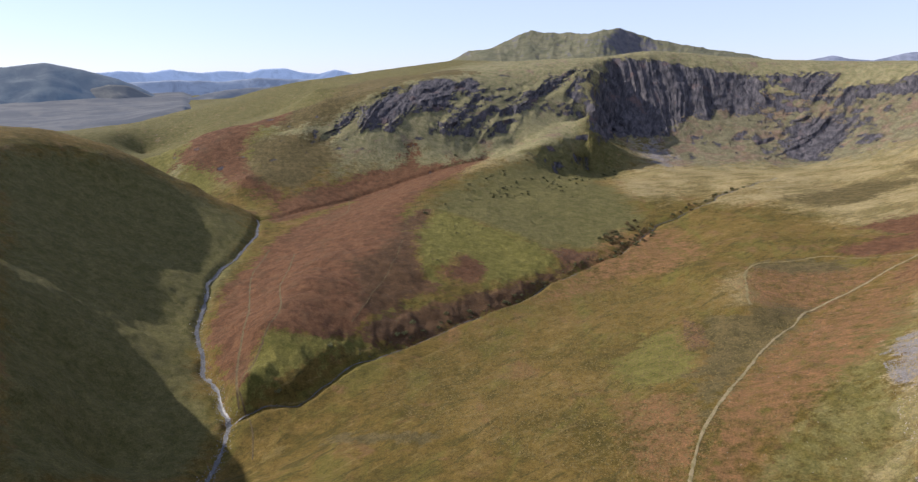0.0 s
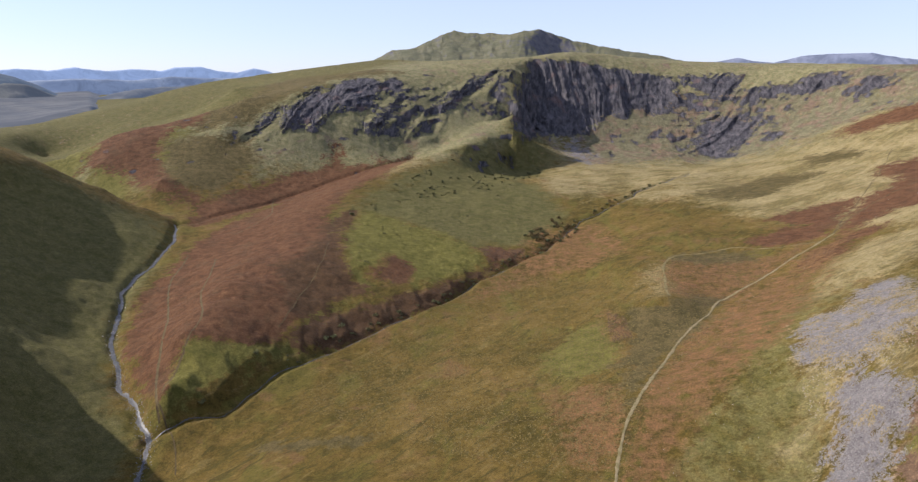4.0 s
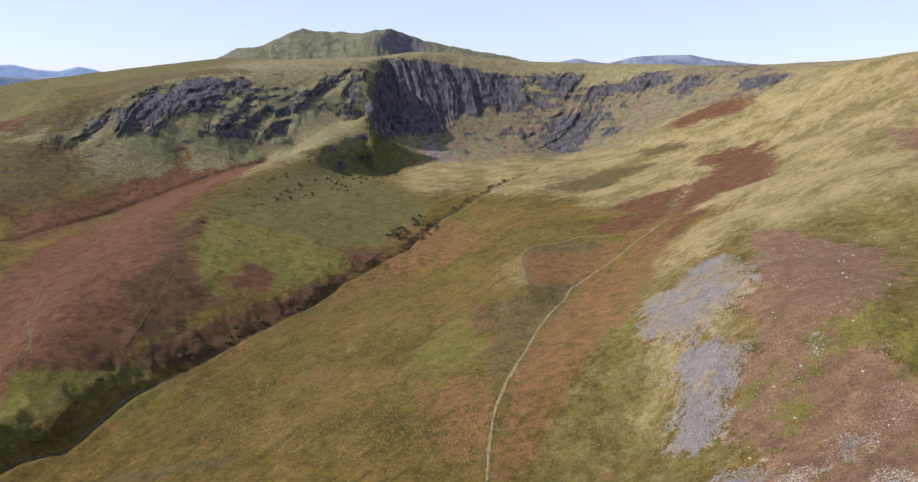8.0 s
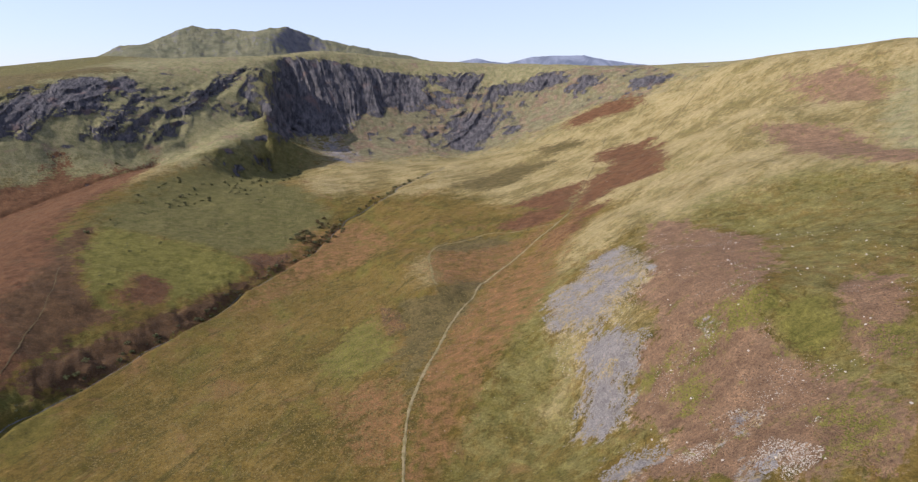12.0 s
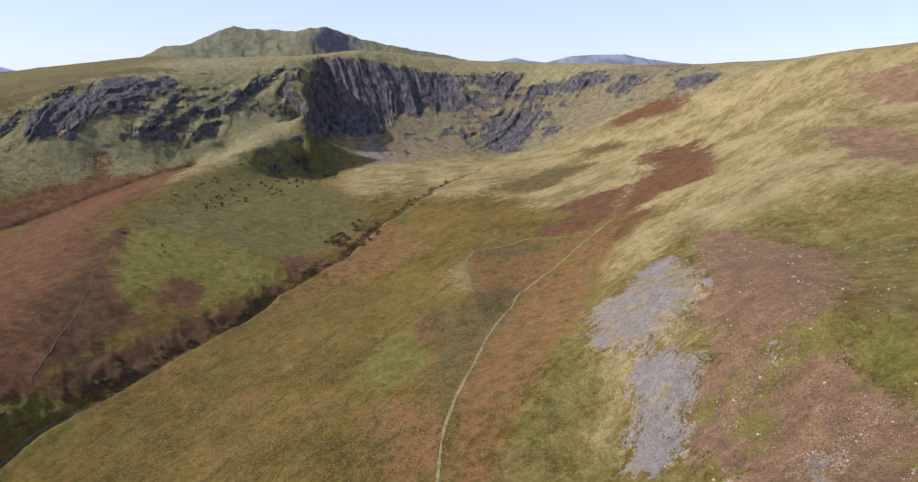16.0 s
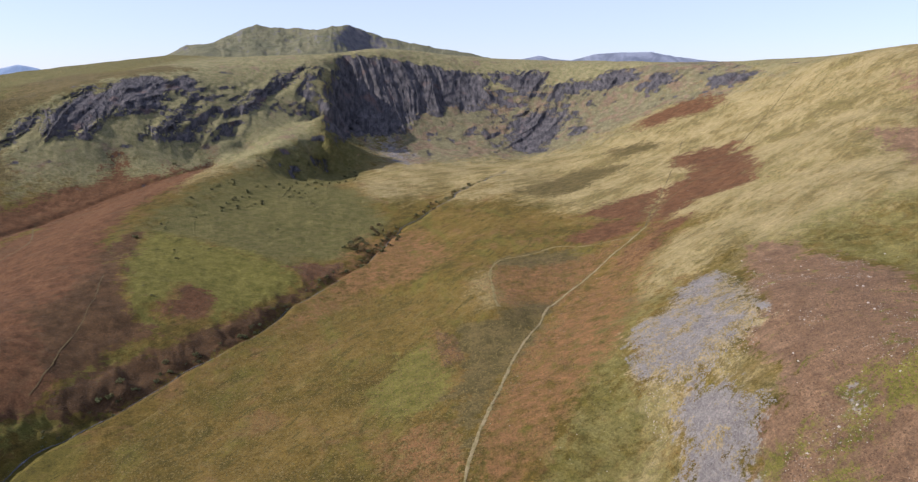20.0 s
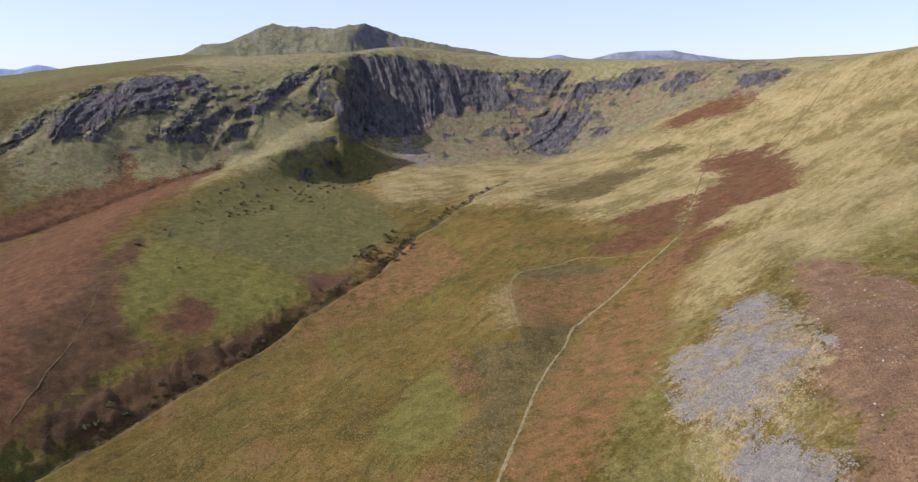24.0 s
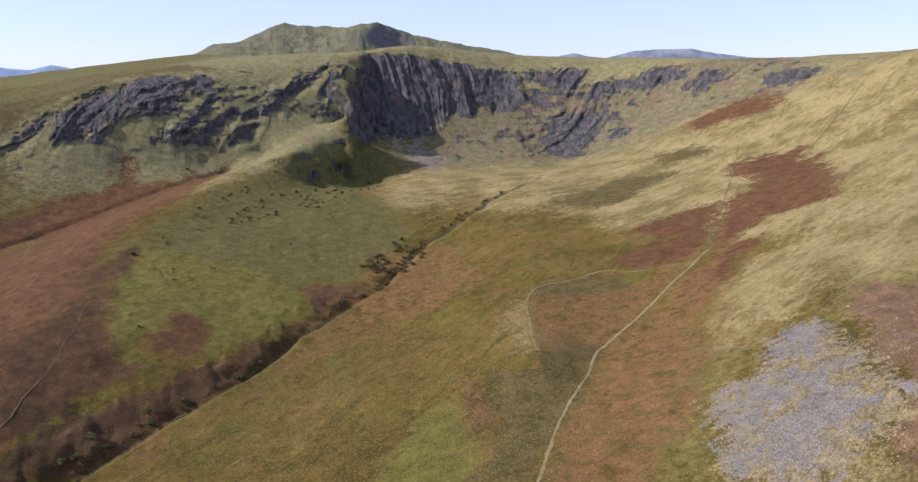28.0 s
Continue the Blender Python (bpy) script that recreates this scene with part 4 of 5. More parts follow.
def far_hill(name, ridge, depth, material, label, foot=60.0):
    """A long hill below its ridge line, with gullied flanks."""
    fine = np.array(spaced(ridge, 22.0))
    t = np.linspace(-1, 1, 33)
    away = fine[:, :2] / np.hypot(fine[:, 0], fine[:, 1])[:, None]
    x = fine[None, :, 0] + t[:, None] * depth * away[None, :, 0]
    y = fine[None, :, 1] + t[:, None] * depth * away[None, :, 1]
    fall = np.abs(t[:, None]) ** 1.25
    crease = fall * (1 - fall) * 4
    z = fine[None, :, 2] * (1 - fall) + foot * fall + crease * 26 * rugged(x / 150, y / 150) + 2.5 * rugged(x / 40, y / 40)
    ob = new(name, sheet(name, x, y, z))
    ob.data.materials.append(material)
    return tagged(ob, label, "hill", kind="structure")


# base colours tinted blue for haze; each hill's glow adds the rest
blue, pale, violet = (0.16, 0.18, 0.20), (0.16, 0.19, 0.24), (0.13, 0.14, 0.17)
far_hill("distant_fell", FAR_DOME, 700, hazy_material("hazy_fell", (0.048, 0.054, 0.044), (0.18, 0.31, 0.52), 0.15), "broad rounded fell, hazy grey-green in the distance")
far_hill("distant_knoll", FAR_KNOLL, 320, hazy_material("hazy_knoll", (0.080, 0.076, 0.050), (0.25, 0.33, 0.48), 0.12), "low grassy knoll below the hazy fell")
far_hill("distant_range", FAR_RANGE, 150, hazy_material("hazy_range", pale, (0.30, 0.41, 0.62), 0.42), "jagged mountain range on the horizon, coloured hazy blue")
far_hill("distant_ridge", NEAR_RANGE, 200, hazy_material("hazy_ridge", blue, (0.25, 0.34, 0.52), 0.24), "dark wooded ridge before the far range, coloured hazy blue")
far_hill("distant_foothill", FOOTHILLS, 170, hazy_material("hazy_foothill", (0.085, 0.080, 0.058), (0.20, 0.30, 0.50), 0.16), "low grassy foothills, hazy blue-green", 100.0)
far_hill("distant_moor", FAR_WEST, 300, hazy_material("hazy_moor", violet, (0.26, 0.32, 0.48), 0.22), "flat-topped moor behind the crag rim, coloured hazy violet")


# the wide lowland far off beyond the valley's mouth
low_a, low_r = np.meshgrid(np.radians(np.linspace(-66, -40.0, 120)), np.linspace(0, 1, 110))
low_r = np.interp(low_a, np.radians([-66, -48, -42, -37.5]), [2100, 2150, 2350, 2900]) * (1 - low_r) + 4940 * low_r
low_x, low_y = low_r * np.sin(low_a), low_r * np.cos(low_a)
low_t = np.linspace(0, 1, 110)[:, None]
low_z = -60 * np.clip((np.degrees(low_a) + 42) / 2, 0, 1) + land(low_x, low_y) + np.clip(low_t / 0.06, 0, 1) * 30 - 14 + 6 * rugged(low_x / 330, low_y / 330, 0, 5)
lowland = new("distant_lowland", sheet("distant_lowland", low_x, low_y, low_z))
# the lowland's haze is likewise a bluish glow in its material
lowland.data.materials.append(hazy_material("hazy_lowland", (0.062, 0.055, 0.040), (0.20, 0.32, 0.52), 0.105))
tagged(lowland, "hazy grey-blue lowland with rough pasture far away", "lowland", kind="structure")


# ---- streams and trodden ways ----
def smooth_line(points, step=4.0):
    """A curve through places in the plan, evenly spaced."""
    p = np.array([q[:2] for q in points], float)
    s = np.r_[0, np.cumsum(np.hypot(*np.diff(p, axis=0).T))]
    t = np.linspace(0, s[-1], max(2, int(s[-1] / step)))
    out = []
    for k in range(2):
        m = np.gradient(p[:, k], s)
        i = np.clip(np.searchsorted(s, t, "right") - 1, 0, len(s) - 2)
        h = s[i + 1] - s[i]
        u = (t - s[i]) / h
        out.append((2 * u**3 - 3 * u**2 + 1) * p[i, k] + (u**3 - 2 * u**2 + u) * h * m[i] + (3 * u**2 - 2 * u**3) * p[i + 1, k] + (u**3 - u**2) * h * m[i + 1])
    return np.stack(out, 1)


def ribbon(name, points, width, lift, material, label, category, wander=1.5, seed=0.0, ragged=0.35, stream=False):
    """A strip laid along the ground."""
    c = smooth_line(points, 2.5)
    if stream:
        for k in range(3):
            c = smooth_line(points, 2.5) - np.stack(bends(c[:, 0], c[:, 1]), 1)
    d = np.gradient(c, axis=0)
    d /= np.hypot(*d.T)[:, None] + 1e-9
    side = np.stack([-d[:, 1], d[:, 0]], 1)
    s = np.arange(len(c)) * 2.5
    c = c + side * (wander * grain(s / 45 + seed, seed) + 0.06 * wander * grain(s / 12 + seed, seed + 7))[:, None]
    across = np.linspace(-0.5, 0.5, 5)
    wide = width * (1 + ragged * grain(s / 9, seed + 3.3))
    fray = np.random.RandomState(int(seed * 10)).uniform(0.6, 1.25, (len(c), 5))
    x = c[:, None, 0] + side[:, None, 0] * across * wide[:, None] * fray
    y = c[:, None, 1] + side[:, None, 1] * across * wide[:, None] * fray
    z = height(x.ravel(), y.ravel()).reshape(x.shape)
    z = np.maximum(z, z.mean(1, keepdims=True)) + lift - np.array([0.5, 0, 0, 0, 0.5]) * lift
    ob = new(name, sheet(name, x, y, z))
    ob.data.materials.append(material)
    return tagged(ob, label, category, kind="structure")


MAIN_PATH = [(17, 326), (19, 354), (24, 387), (33, 421), (49, 468), (74, 535), (104, 596), (122, 634), (149, 662), (192, 711), (230, 751), (262, 788)]
HILL_PATH = [(262, 788), (302, 856), (347, 906), (418, 961), (506, 1063), (581, 1145), (662, 1230), (718, 1282)]
SIDE_PATH = [(262, 788), (298, 868), (334, 934), (396, 1055), (439, 1148), (479, 1230)]
OLD_TRACK = [(248, 765), (214, 775), (191, 780), (165, 799), (126, 788), (90, 776), (74, 739), (72, 698), (69, 623)]
TRACK_A = [(-545, 746), (-508, 653), (-470, 595), (-425, 536), (-386, 469), (-354, 420), (-334, 397)]
TRACK_B = [(-488, 722), (-415, 580), (-363, 496), (-352, 451), (-342, 413)]
TRACK_C = [(-335, 742), (-311, 640), (-309, 603), (-302, 536)]
TRACK_D = [(-345, 411), (-314, 384), (-290, 354)]
TRACK_E = [(-579, 1047), (-512, 874), (-524, 823)]
JUNIPER_SLOPE = [(-284, 1281), (-207, 1433), (-123, 1429), (-153, 1155), (-223, 1078), (-303, 975), (-342, 960), (-350, 1075)]
GORSE_DOME = [(-351, 934), (-230, 1114), (-147, 1102), (-169, 982), (-245, 859), (-286, 789), (-267, 693), (-290, 719)]
STONY_SLOPE = [(255, 550), (322, 490), (355, 352), (173, 154), (109, 255), (138, 282), (172, 331)]
PALE_STONES = [(131, 239), (149, 253), (167, 251), (180, 233), (178, 203), (161, 186), (150, 187), (127, 226)]
UPPER_SCREE = [(154, 495), (205, 537), (235, 530), (229, 476), (194, 401), (165, 373), (151, 399), (139, 388), (134, 356), (126, 378), (131, 431)]
NEAR_PLAIN = [(-246, 445), (-133, 763), (61, 734), (123, 584), (43, 433), (19, 331), (-81, 367)]
RAVINE_HOLLOW = [(-103, 939), (-79, 1006), (-29, 1006), (-32, 943), (-60, 854), (-88, 863)]
LONE_SHRUBS = [(-462, 1298), (-358, 873), (-39, 983), (-34, 952), (-53, 916), (-76, 852), (-71, 894), (-97, 920), (-105, 905), (-254, 558), (-259, 551), (-252, 575), (-298, 486), (-311, 421)]

WATER = water_material()
ribbon("river", RIVER, 3.6, 0.4, WATER, "shallow stony river running down the valley", "river", 0.8, 1.0, 0.6, True)
ribbon("beck", BECK, 0.9, 0.3, WATER, "narrow beck in a steep-sided ravine", "stream", 0.6, 2.0, 0.6, True)
FOOTWAY = path_material("trodden_turf", (0.190, 0.150, 0.082), (0.120, 0.102, 0.040))
SHEEPWAY = path_material("trodden_bracken", (0.096, 0.070, 0.028), (0.060, 0.042, 0.019))
ribbon("footpath", MAIN_PATH, 2.2, 0.35, FOOTWAY, "worn grassy footpath across the moor", "path", 0.8, 3.0)
ribbon("footpath", HILL_PATH, 1.2, 0.3, SHEEPWAY, "thin footpath climbing the bracken shoulder", "path", 1.5, 4.0)
ribbon("footpath", SIDE_PATH, 1.1, 0.3, SHEEPWAY, "faint side path through bracken", "path", 2.0, 5.0)
ribbon("old_track", OLD_TRACK, 2.3, 0.2, path_material("grassy_track", (0.175, 0.138, 0.060), (0.105, 0.086, 0.030)), "pale grassed-over old track on the moor", "path", 2.0, 5.6, 0.7)
for k, way in enumerate((TRACK_A, TRACK_B, TRACK_C, TRACK_D, TRACK_E)):
    ribbon("sheep_track", way, (2.0, 1.8, 1.1, 1.1, 1.8)[k], 0.2, SHEEPWAY, "pale sheep track through rust bracken", "path", 2.0, 6.0 + k)


# ---- loose stones and boulders ----
def pebble(sides=5):
    """Places and faces of a rough little stone of unit size."""
    turn = np.arange(sides) * 2 * np.pi / sides
    low = np.c_[np.cos(turn), np.sin(turn), np.full(sides, -0.25)]
    high = np.c_[0.62 * np.cos(turn + 0.5), 0.62 * np.sin(turn + 0.5), np.full(sides, 0.42)]
    faces = [(i, (i + 1) % sides, sides + i) for i in range(sides)] + [((i + 1) % sides, sides + (i + 1) % sides, sides + i) for i in range(sides)]
    faces += [(sides, sides + i, sides + i + 1) for i in range(1, sides - 1)]
    return np.r_[low, high] * 0.5, np.array(faces)


def strewn(name, x, y, size, material, label, category, flat=1.0):
    """One mesh of many stones lying on the ground."""
    dice = np.random.RandomState(len(x))
    shape, faces = pebble()
    n, k = len(x), len(shape)
    wild = shape[None] * (1 + dice.uniform(-0.3, 0.3, (n, k, 3)))
    wild *= (size[:, None] * dice.uniform(0.7, 1.3, (n, 3)))[:, None, :]
    wild[..., 2] *= flat
    turn = dice.uniform(0, 6.28, n)
    c, s = np.cos(turn)[:, None], np.sin(turn)[:, None]
    out = np.stack([wild[..., 0] * c - wild[..., 1] * s + x[:, None], wild[..., 0] * s + wild[..., 1] * c + y[:, None], wild[..., 2] + height(x, y)[:, None]], -1)
    mesh = bpy.data.meshes.new(name)
    tris = (faces[None] + (np.arange(n) * k)[:, None, None]).reshape(-1, 3)
    mesh.vertices.add(n * k)
    mesh.vertices.foreach_set("co", out.astype(np.float32).ravel())
    mesh.loops.add(tris.size)
    mesh.polygons.add(len(tris))
    mesh.loops.foreach_set("vertex_index", tris.ravel().astype(np.int32))
    mesh.polygons.foreach_set("loop_start", np.arange(0, tris.size, 3, dtype=np.int32))
    mesh.update()
    ob = new(name, mesh)
    mesh.materials.append(material)
    return tagged(ob, label, category, kind="stuff")


def scattered(ring, count, seed, clump=0.0, rings=None, least=0.0, fray=0.0):
    """Random places within a ring, gathered in clumps and, if given, within other rings."""
    dice = np.random.RandomState(seed)
    px, py = np.array(ring, float).T
    xs, ys = np.zeros(0), np.zeros(0)
    while len(xs) < count:
        x, y = dice.uniform(px.min(), px.max(), 6000), dice.uniform(py.min(), py.max(), 6000)
        keep = inside(x, y, ring) > fray * rugged(x / 8, y / 8, 0, 3)
        if clump:
            keep &= rugged(x / clump, y / clump, 0, 3) + dice.uniform(-0.25, 0.25, 6000) > 0.28
        if rings:
            keep &= covered(x, y, rings) > least + 9 * rugged(x / 12, y / 12, 0, 2)
        xs, ys = np.r_[xs, x[keep]], np.r_[ys, y[keep]]
    return xs[:count], ys[:count]


GREYSTONE = stone_material("grey_slate_stones", (0.092, 0.085, 0.082), (0.215, 0.200, 0.192))
PALESTONE = stone_material("pale_lichened_stones", (0.15, 0.132, 0.11), (0.36, 0.325, 0.275))
WETSTONE = stone_material("river_stones", (0.08, 0.077, 0.074), (0.23, 0.22, 0.21))
dice = np.random.RandomState(11)
for ring, count, seed in ((THIN_SCREE[0], 2200, 21), (SCREE[0], 5200, 22), (SCREE[1], 700, 23), (SCREE[2], 300, 24), (THIN_SCREE[1], 4200, 25), (SCREE[4], 700, 27), (SCREE[5], 200, 28)):
    x, y = scattered(ring, count, seed, fray=7.0)
    strewn("scree_stones", x, y, dice.uniform(0.35, 1.15, count) ** 1.2, GREYSTONE, "field of loose grey slate scree on the slope", "scree")
x, y = scattered(UPPER_SCREE, 2600, 26)
strewn("scree_stones", x, y, dice.uniform(0.3, 0.8, 2600), PALESTONE, "thin buff and grey scree over pale grass", "scree")
x, y = scattered(STONY_SLOPE, 2200, 31, 30.0, HEATHER)
strewn("loose_stones", x, y, 0.22 + 0.6 * dice.rand(2200) ** 2, PALESTONE, "small pale stones strewn among heather", "stones")
x, y = scattered(PALE_STONES, 2000, 32, 16.0)
strewn("loose_stones", x, y, 0.25 + 0.6 * dice.rand(2000) ** 2, PALESTONE, "patches of pale broken stones in brown heather", "stones")
x, y = scattered(MAIN_PATH + [(120, 500), (150, 330)], 260, 33)
strewn("loose_stones", x, y, 0.25 + 0.5 * dice.rand(260) ** 2, PALESTONE, "few pale stones beside the footpath", "stones")


def beside(course, spread, count, seed, low=0.0, high=1.0):
    """Random places along a course."""
    d = np.random.RandomState(seed)
    c = line = smooth_line(course, 2.0)
    for _ in range(3):
        c = line - np.stack(bends(c[:, 0], c[:, 1]), 1)
    at = (low + (high - low) * d.rand(count)) * (len(c) - 1)
    i = at.astype(int)
    return c[i, 0] + d.normal(0, spread, count), c[i, 1] + d.normal(0, spread, count)


for course, spread, count, seed in ((RIVER, 3.2, 1800, 41), (BECK, 1.8, 1300, 42)):
    x, y = beside(course, spread, count, seed)
    strewn("stream_stones", x, y, 0.3 + 0.9 * np.random.RandomState(seed).rand(count) ** 2, WETSTONE, "wet grey stones along the stream bed", "stones")


def boulder_mesh(seed):
    """A weathered block with flat-broken faces."""
    d = random.Random(seed)
    bm = bmesh.new()
    bmesh.ops.create_icosphere(bm, subdivisions=2, radius=0.5)
    cuts = [(Vector((d.gauss(0, 1), d.gauss(0, 1), d.gauss(0, 0.7))).normalized(), d.uniform(0.28, 0.42)) for _ in range(7)]
    for v in bm.verts:
        for way, reach in cuts:
            over = v.co.dot(way) - reach
            if over > 0:
                v.co -= way * over * 0.92
        v.co += Vector((d.uniform(-1, 1), d.uniform(-1, 1), d.uniform(-1, 1))) * 0.018
        v.co.z *= 0.72
    mesh = bpy.data.meshes.new("boulder")
    bm.to_mesh(mesh)
    bm.free()
    mesh.materials.append(BOULDER)
    return mesh


BOULDER = stone_material("boulder_stone", (0.20, 0.18, 0.155), (0.38, 0.345, 0.295))
BLOCKS = [boulder_mesh(70 + k) for k in range(7)]


def boulder(x, y, size, label, group, k):
    ob = new("boulder", BLOCKS[k % len(BLOCKS)])
    ob.location = (x, y, float(height(x, y)[0]) + 0.2 * size)
    ob.rotation_euler = (0, 0, k * 2.4)
    ob.scale = (size * (1 + 0.2 * math.sin(k)), size, size * 0.9)
    return tagged(ob, label, "boulder", group)


d = random.Random(5)
for k, (x, y) in enumerate(zip(*scattered(STONY_SLOPE, 110, 51))):
    big = 0.55 + 1.0 * d.random() ** 2
    boulder(x, y, big, "large pale lichened boulder lying in heather" if big > 1.0 else "small pale boulder lying in heather", "boulders on the heather slope", k)
for k, (x, y) in enumerate(zip(*scattered(TURF[2], 40, 52))):
    boulder(x, y, 0.5 + 0.5 * d.random(), "white-grey boulder on short green turf", "boulders on the turf", k)
for k, (x, y) in enumerate(zip(*beside(RIVER, 4.0, 26, 53))):
    boulder(x, y, 0.9 + 1.0 * d.random(), "grey boulder at the river's edge", "boulders by the river", k)
for k, (x, y) in enumerate(zip(*scattered(BRACKEN[6], 14, 54))):
    boulder(x, y, 0.6 + 0.5 * d.random(), "pale boulder among dark bracken", "boulders in the bracken", k)


# ---- clumps of grass, heather and fern near the camera's way ----
TUSSOCK = leaf_material("tussock_grass", (0.058, 0.047, 0.012), (0.155, 0.110, 0.034))
HEATH = leaf_material("heather_clumps", (0.064, 0.038, 0.021), (0.150, 0.087, 0.045))
FERNS = leaf_material("bracken_clumps", (0.042, 0.025, 0.012), (0.088, 0.049, 0.024))
x, y = scattered(NEAR_PLAIN, 26000, 71)
strewn("grass_tussocks", x, y, dice.uniform(0.5, 1.5, len(x)), TUSSOCK, "rough tufts of straw and olive moor grass", "grass", 0.7)
x, y = scattered(STONY_SLOPE, 16000, 72, 0, HEATHER, 4.0)
strewn("heather_clumps", x, y, dice.uniform(0.5, 1.3, len(x)), HEATH, "low brown heather clumps on the stony slope", "heather", 0.7)
for ring, count, seed in ((THIN_FERN[0], 2600, 73), (THIN_FERN[1], 5200, 74), (THIN_FERN[2], 1600, 75), (BRACKEN[5], 7000, 76), (BRACKEN[4], 4200, 77), (BRACKEN[10], 4000, 78), (BRACKEN[3], 1100, 79)):
    x, y = scattered(ring, count, seed)
    strewn("bracken_clumps", x, y, dice.uniform(0.4, 1.1, len(x)), FERNS, "rust-brown dying bracken in thick clumps", "bracken", 0.6)


# ---- shrubs and small trees ----
def crown_mesh(name, seed, material, leaves=520, squat=0.75):
    """Many small leaf blades gathered in uneven clumps, from the ground up."""
    dice = np.random.RandomState(seed)
    n = 9
    hubs = np.c_[dice.normal(0, 0.24, n), dice.normal(0, 0.24, n), dice.uniform(0.22, 0.78, n) * squat]
    size = dice.uniform(0.14, 0.27, n)
    pick = dice.randint(0, n, leaves)
    way = dice.normal(0, 1, (leaves, 3))
    way /= np.linalg.norm(way, axis=1)[:, None]
    at = hubs[pick] + way * (size[pick] * dice.uniform(0.55, 1.05, leaves))[:, None]
    at[:, 2] = np.maximum(at[:, 2], 0.02)
    a, b = dice.normal(0, 1, (2, leaves, 3))
    a /= np.linalg.norm(a, axis=1)[:, None]
    b -= (a * b).sum(1)[:, None] * a
    b /= np.linalg.norm(b, axis=1)[:, None]
    long, wide = dice.uniform(0.05, 0.10, (leaves, 1)), dice.uniform(0.025, 0.055, (leaves, 1))
    verts = np.stack([at - a * long, at + b * wide, at + a * long, at - b * wide], 1).reshape(-1, 3)
    mesh = bpy.data.meshes.new(name)
    mesh.from_pydata(verts.tolist(), [], [(4 * i, 4 * i + 1, 4 * i + 2, 4 * i + 3) for i in range(leaves)])
    mesh.materials.append(material)
    return mesh


def trunk_mesh(seed):
    """A short tapered stem with a few limbs."""
    d = random.Random(seed)
    bm = bmesh.new()

    def limb(foot, tip, thick, thin):
        way = (tip - foot)
        side = way.orthogonal().normalized()
        other = way.cross(side).normalized()
        rings = []
        for p, r in ((foot, thick), (foot.lerp(tip, 0.55) + side * thick * 0.6, (thick + thin) / 2), (tip, thin)):
            rings.append([bm.verts.new(p + (side * math.cos(t) + other * math.sin(t)) * r) for t in (0, 1.26, 2.51, 3.77, 5.03)])
        for low, high in zip(rings, rings[1:]):
            for i in range(5):
                bm.faces.new((low[i], low[(i + 1) % 5], high[(i + 1) % 5], high[i]))

    limb(Vector((0, 0, -0.05)), Vector((0.03, 0.02, 0.36)), 0.05, 0.028)
    for _ in range(5):
        t = d.uniform(0, 6.28)
        limb(Vector((0.01, 0.01, d.uniform(0.1, 0.3))), Vector((0.28 * math.cos(t), 0.28 * math.sin(t), d.uniform(0.35, 0.62))), 0.024, 0.008)
    mesh = bpy.data.meshes.new("trunk")
    bm.to_mesh(mesh)
    bm.free()
    mesh.materials.append(BARK)
    return mesh


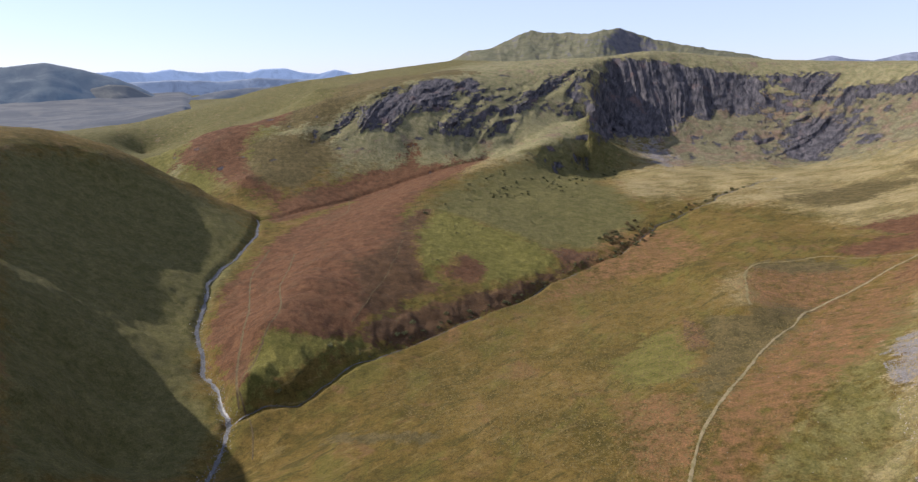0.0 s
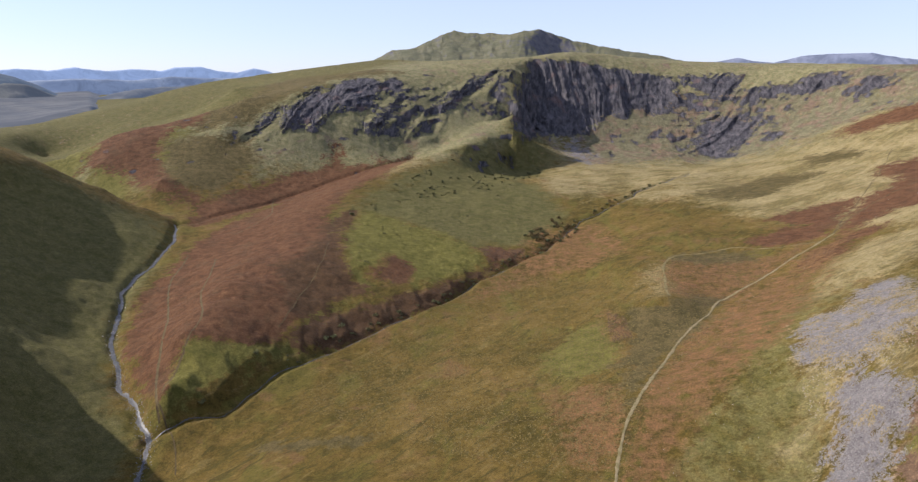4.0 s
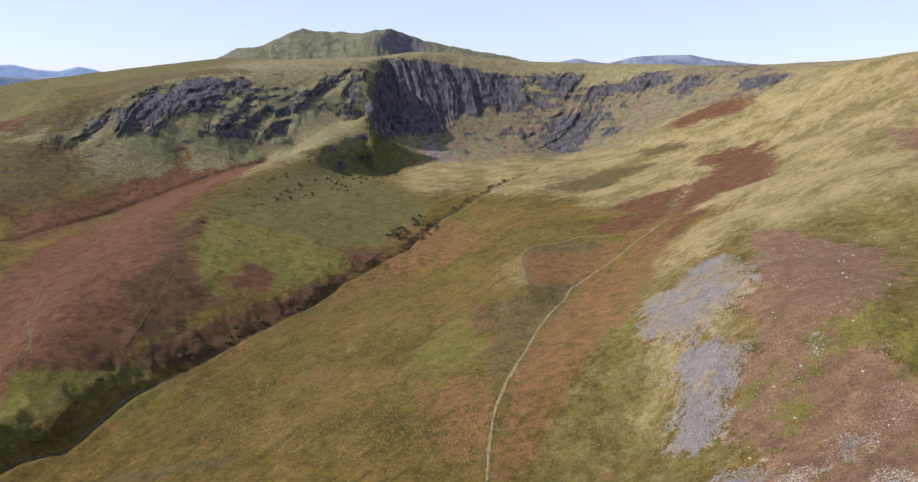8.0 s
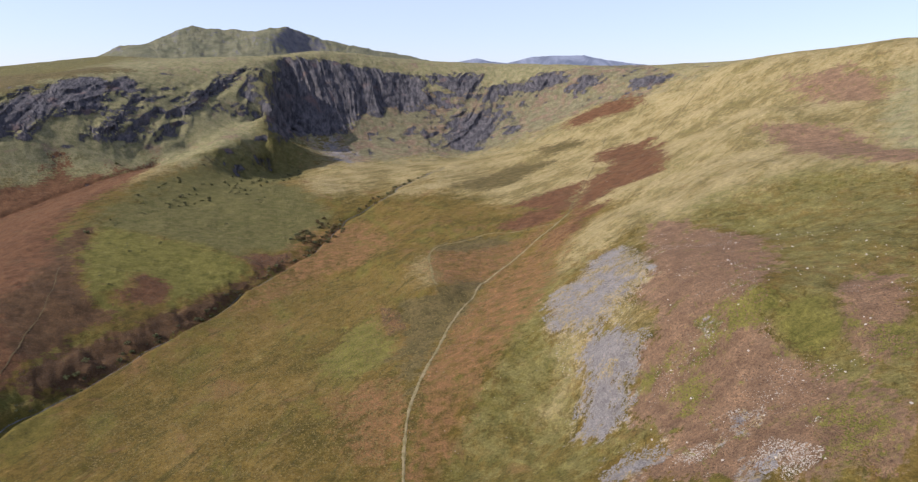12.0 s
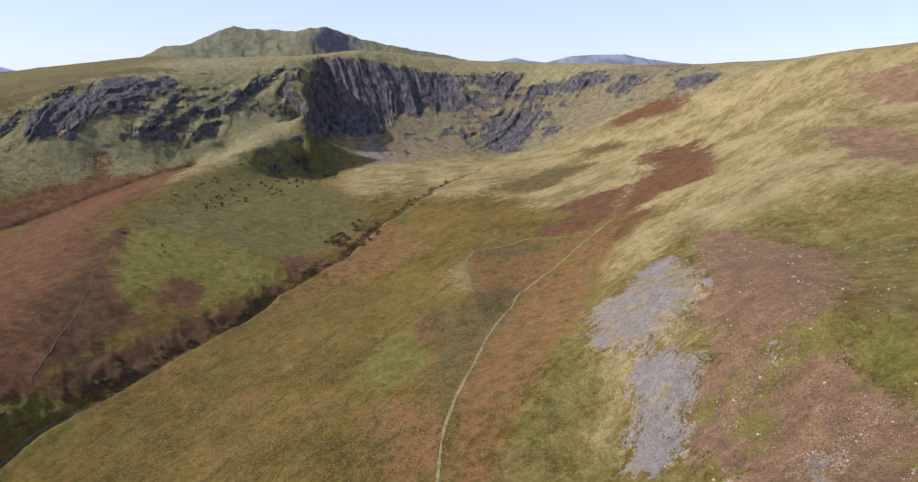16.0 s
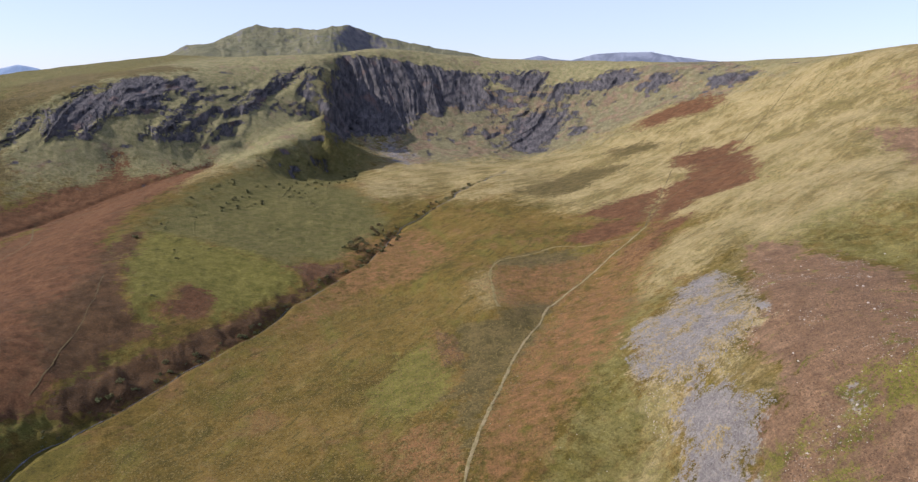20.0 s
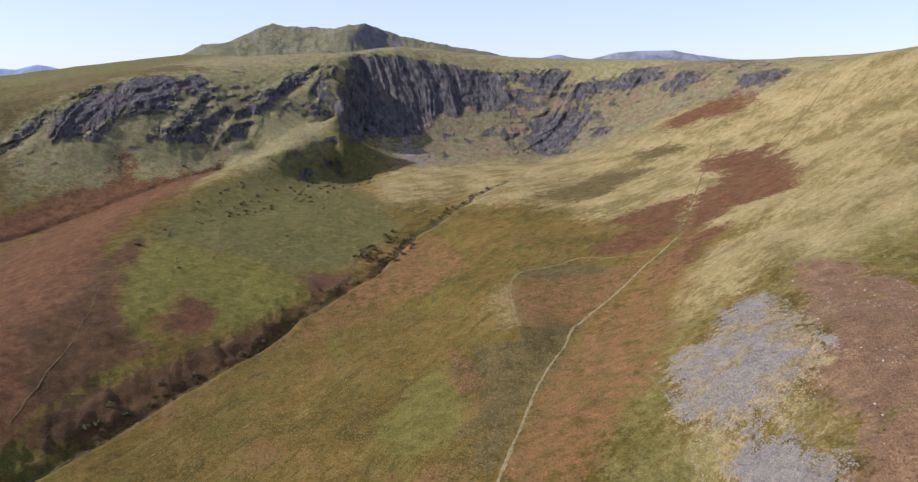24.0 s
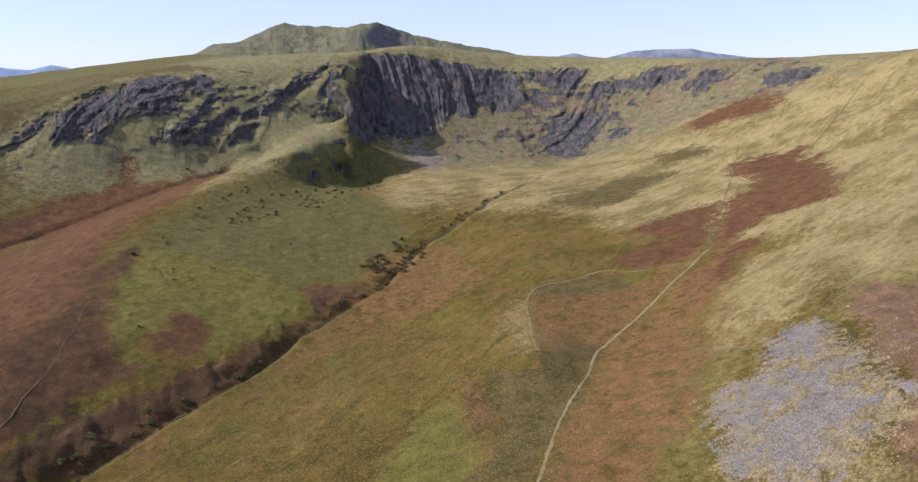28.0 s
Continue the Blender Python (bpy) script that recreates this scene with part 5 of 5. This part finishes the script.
BARK = bark_material()
DARKLEAF = leaf_material("juniper_leaves", (0.062, 0.070, 0.028), (0.140, 0.138, 0.056))
GORSELEAF = leaf_material("gorse_leaves", (0.038, 0.042, 0.016), (0.095, 0.092, 0.034))
RUSTLEAF = leaf_material("rowan_leaves", (0.070, 0.060, 0.024), (0.170, 0.115, 0.045))
TRUNKS = [trunk_mesh(k) for k in range(3)]
CROWNS = {"juniper": [crown_mesh("crown", 80 + k, DARKLEAF) for k in range(4)], "gorse": [crown_mesh("crown", 90 + k, GORSELEAF, 380, 0.6) for k in range(4)],
          "rowan": [crown_mesh("crown", 100 + k, RUSTLEAF, 620, 1.0) for k in range(4)]}


def shrub(kind, x, y, tall, label, group, k):
    """A bush or small tree: its stem and its crown."""
    ob = new({"rowan": "small_tree"}.get(kind, kind + "_bush"))
    z = height(np.array([x, x + 1.2, x - 1.2, x]), np.array([y, y, y, y + 1.2])).min()
    ob.location, ob.rotation_euler, ob.scale = (x, y, float(z)), (0, 0, k * 1.7), (tall * 1.15, tall * 1.15, tall)
    for name, mesh in (("trunk", TRUNKS[k % 3]), ("crown", CROWNS[kind][k % 4])):
        new(name, mesh).parent = ob
    return tagged(ob, label, "tree" if kind == "rowan" else "bush", group)


k = 0
for x, y in zip(*beside(BECK, 4.0, 26, 61, 0.60, 0.92)):
    k += 1
    shrub("rowan" if k % 3 == 0 else "juniper", x - 3, y, 3.0 + 3.4 * d.random(), "dark little tree crouched in the beck ravine" if k % 3 == 0 else "dark green bush on the ravine side", "bushes in the ravine", k)
for x, y in zip(*beside(BECK, 3.5, 62, 62, 0.12, 0.62)):
    k += 1
    shrub("juniper" if k % 2 else "gorse", x - 6, y + 4, 1.8 + 3.0 * d.random(), "low dark bush on the steep beck bank", "bushes on the beck bank", k)
for x, y in zip(*scattered(JUNIPER_SLOPE, 90, 63)):
    k += 1
    shrub("juniper" if k % 3 else "gorse", x, y, 2.4 + 3.0 * d.random(), "dark juniper bush on the rough spur below the crag", "junipers on the spur", k)
for x, y in zip(*scattered(GORSE_DOME, 45, 64, 40.0)):
    k += 1
    shrub("gorse", x, y, 1.4 + 1.6 * d.random(), "low gorse bush dotted on the green dome", "gorse on the dome", k)
for x, y in zip(*scattered(RAVINE_HOLLOW, 34, 65)):
    k += 1
    shrub("rowan" if k % 3 else "gorse", x, y, 3.6 + 3.6 * d.random(), "olive-brown bush in the ravine hollow", "bushes in the ravine hollow", k)
for x, y in LONE_SHRUBS:
    k += 1
    shrub("juniper", x, y, 5.0 + 3.0 * d.random(), "dense dark bush standing in a stream gully", "bushes in the gullies", k)
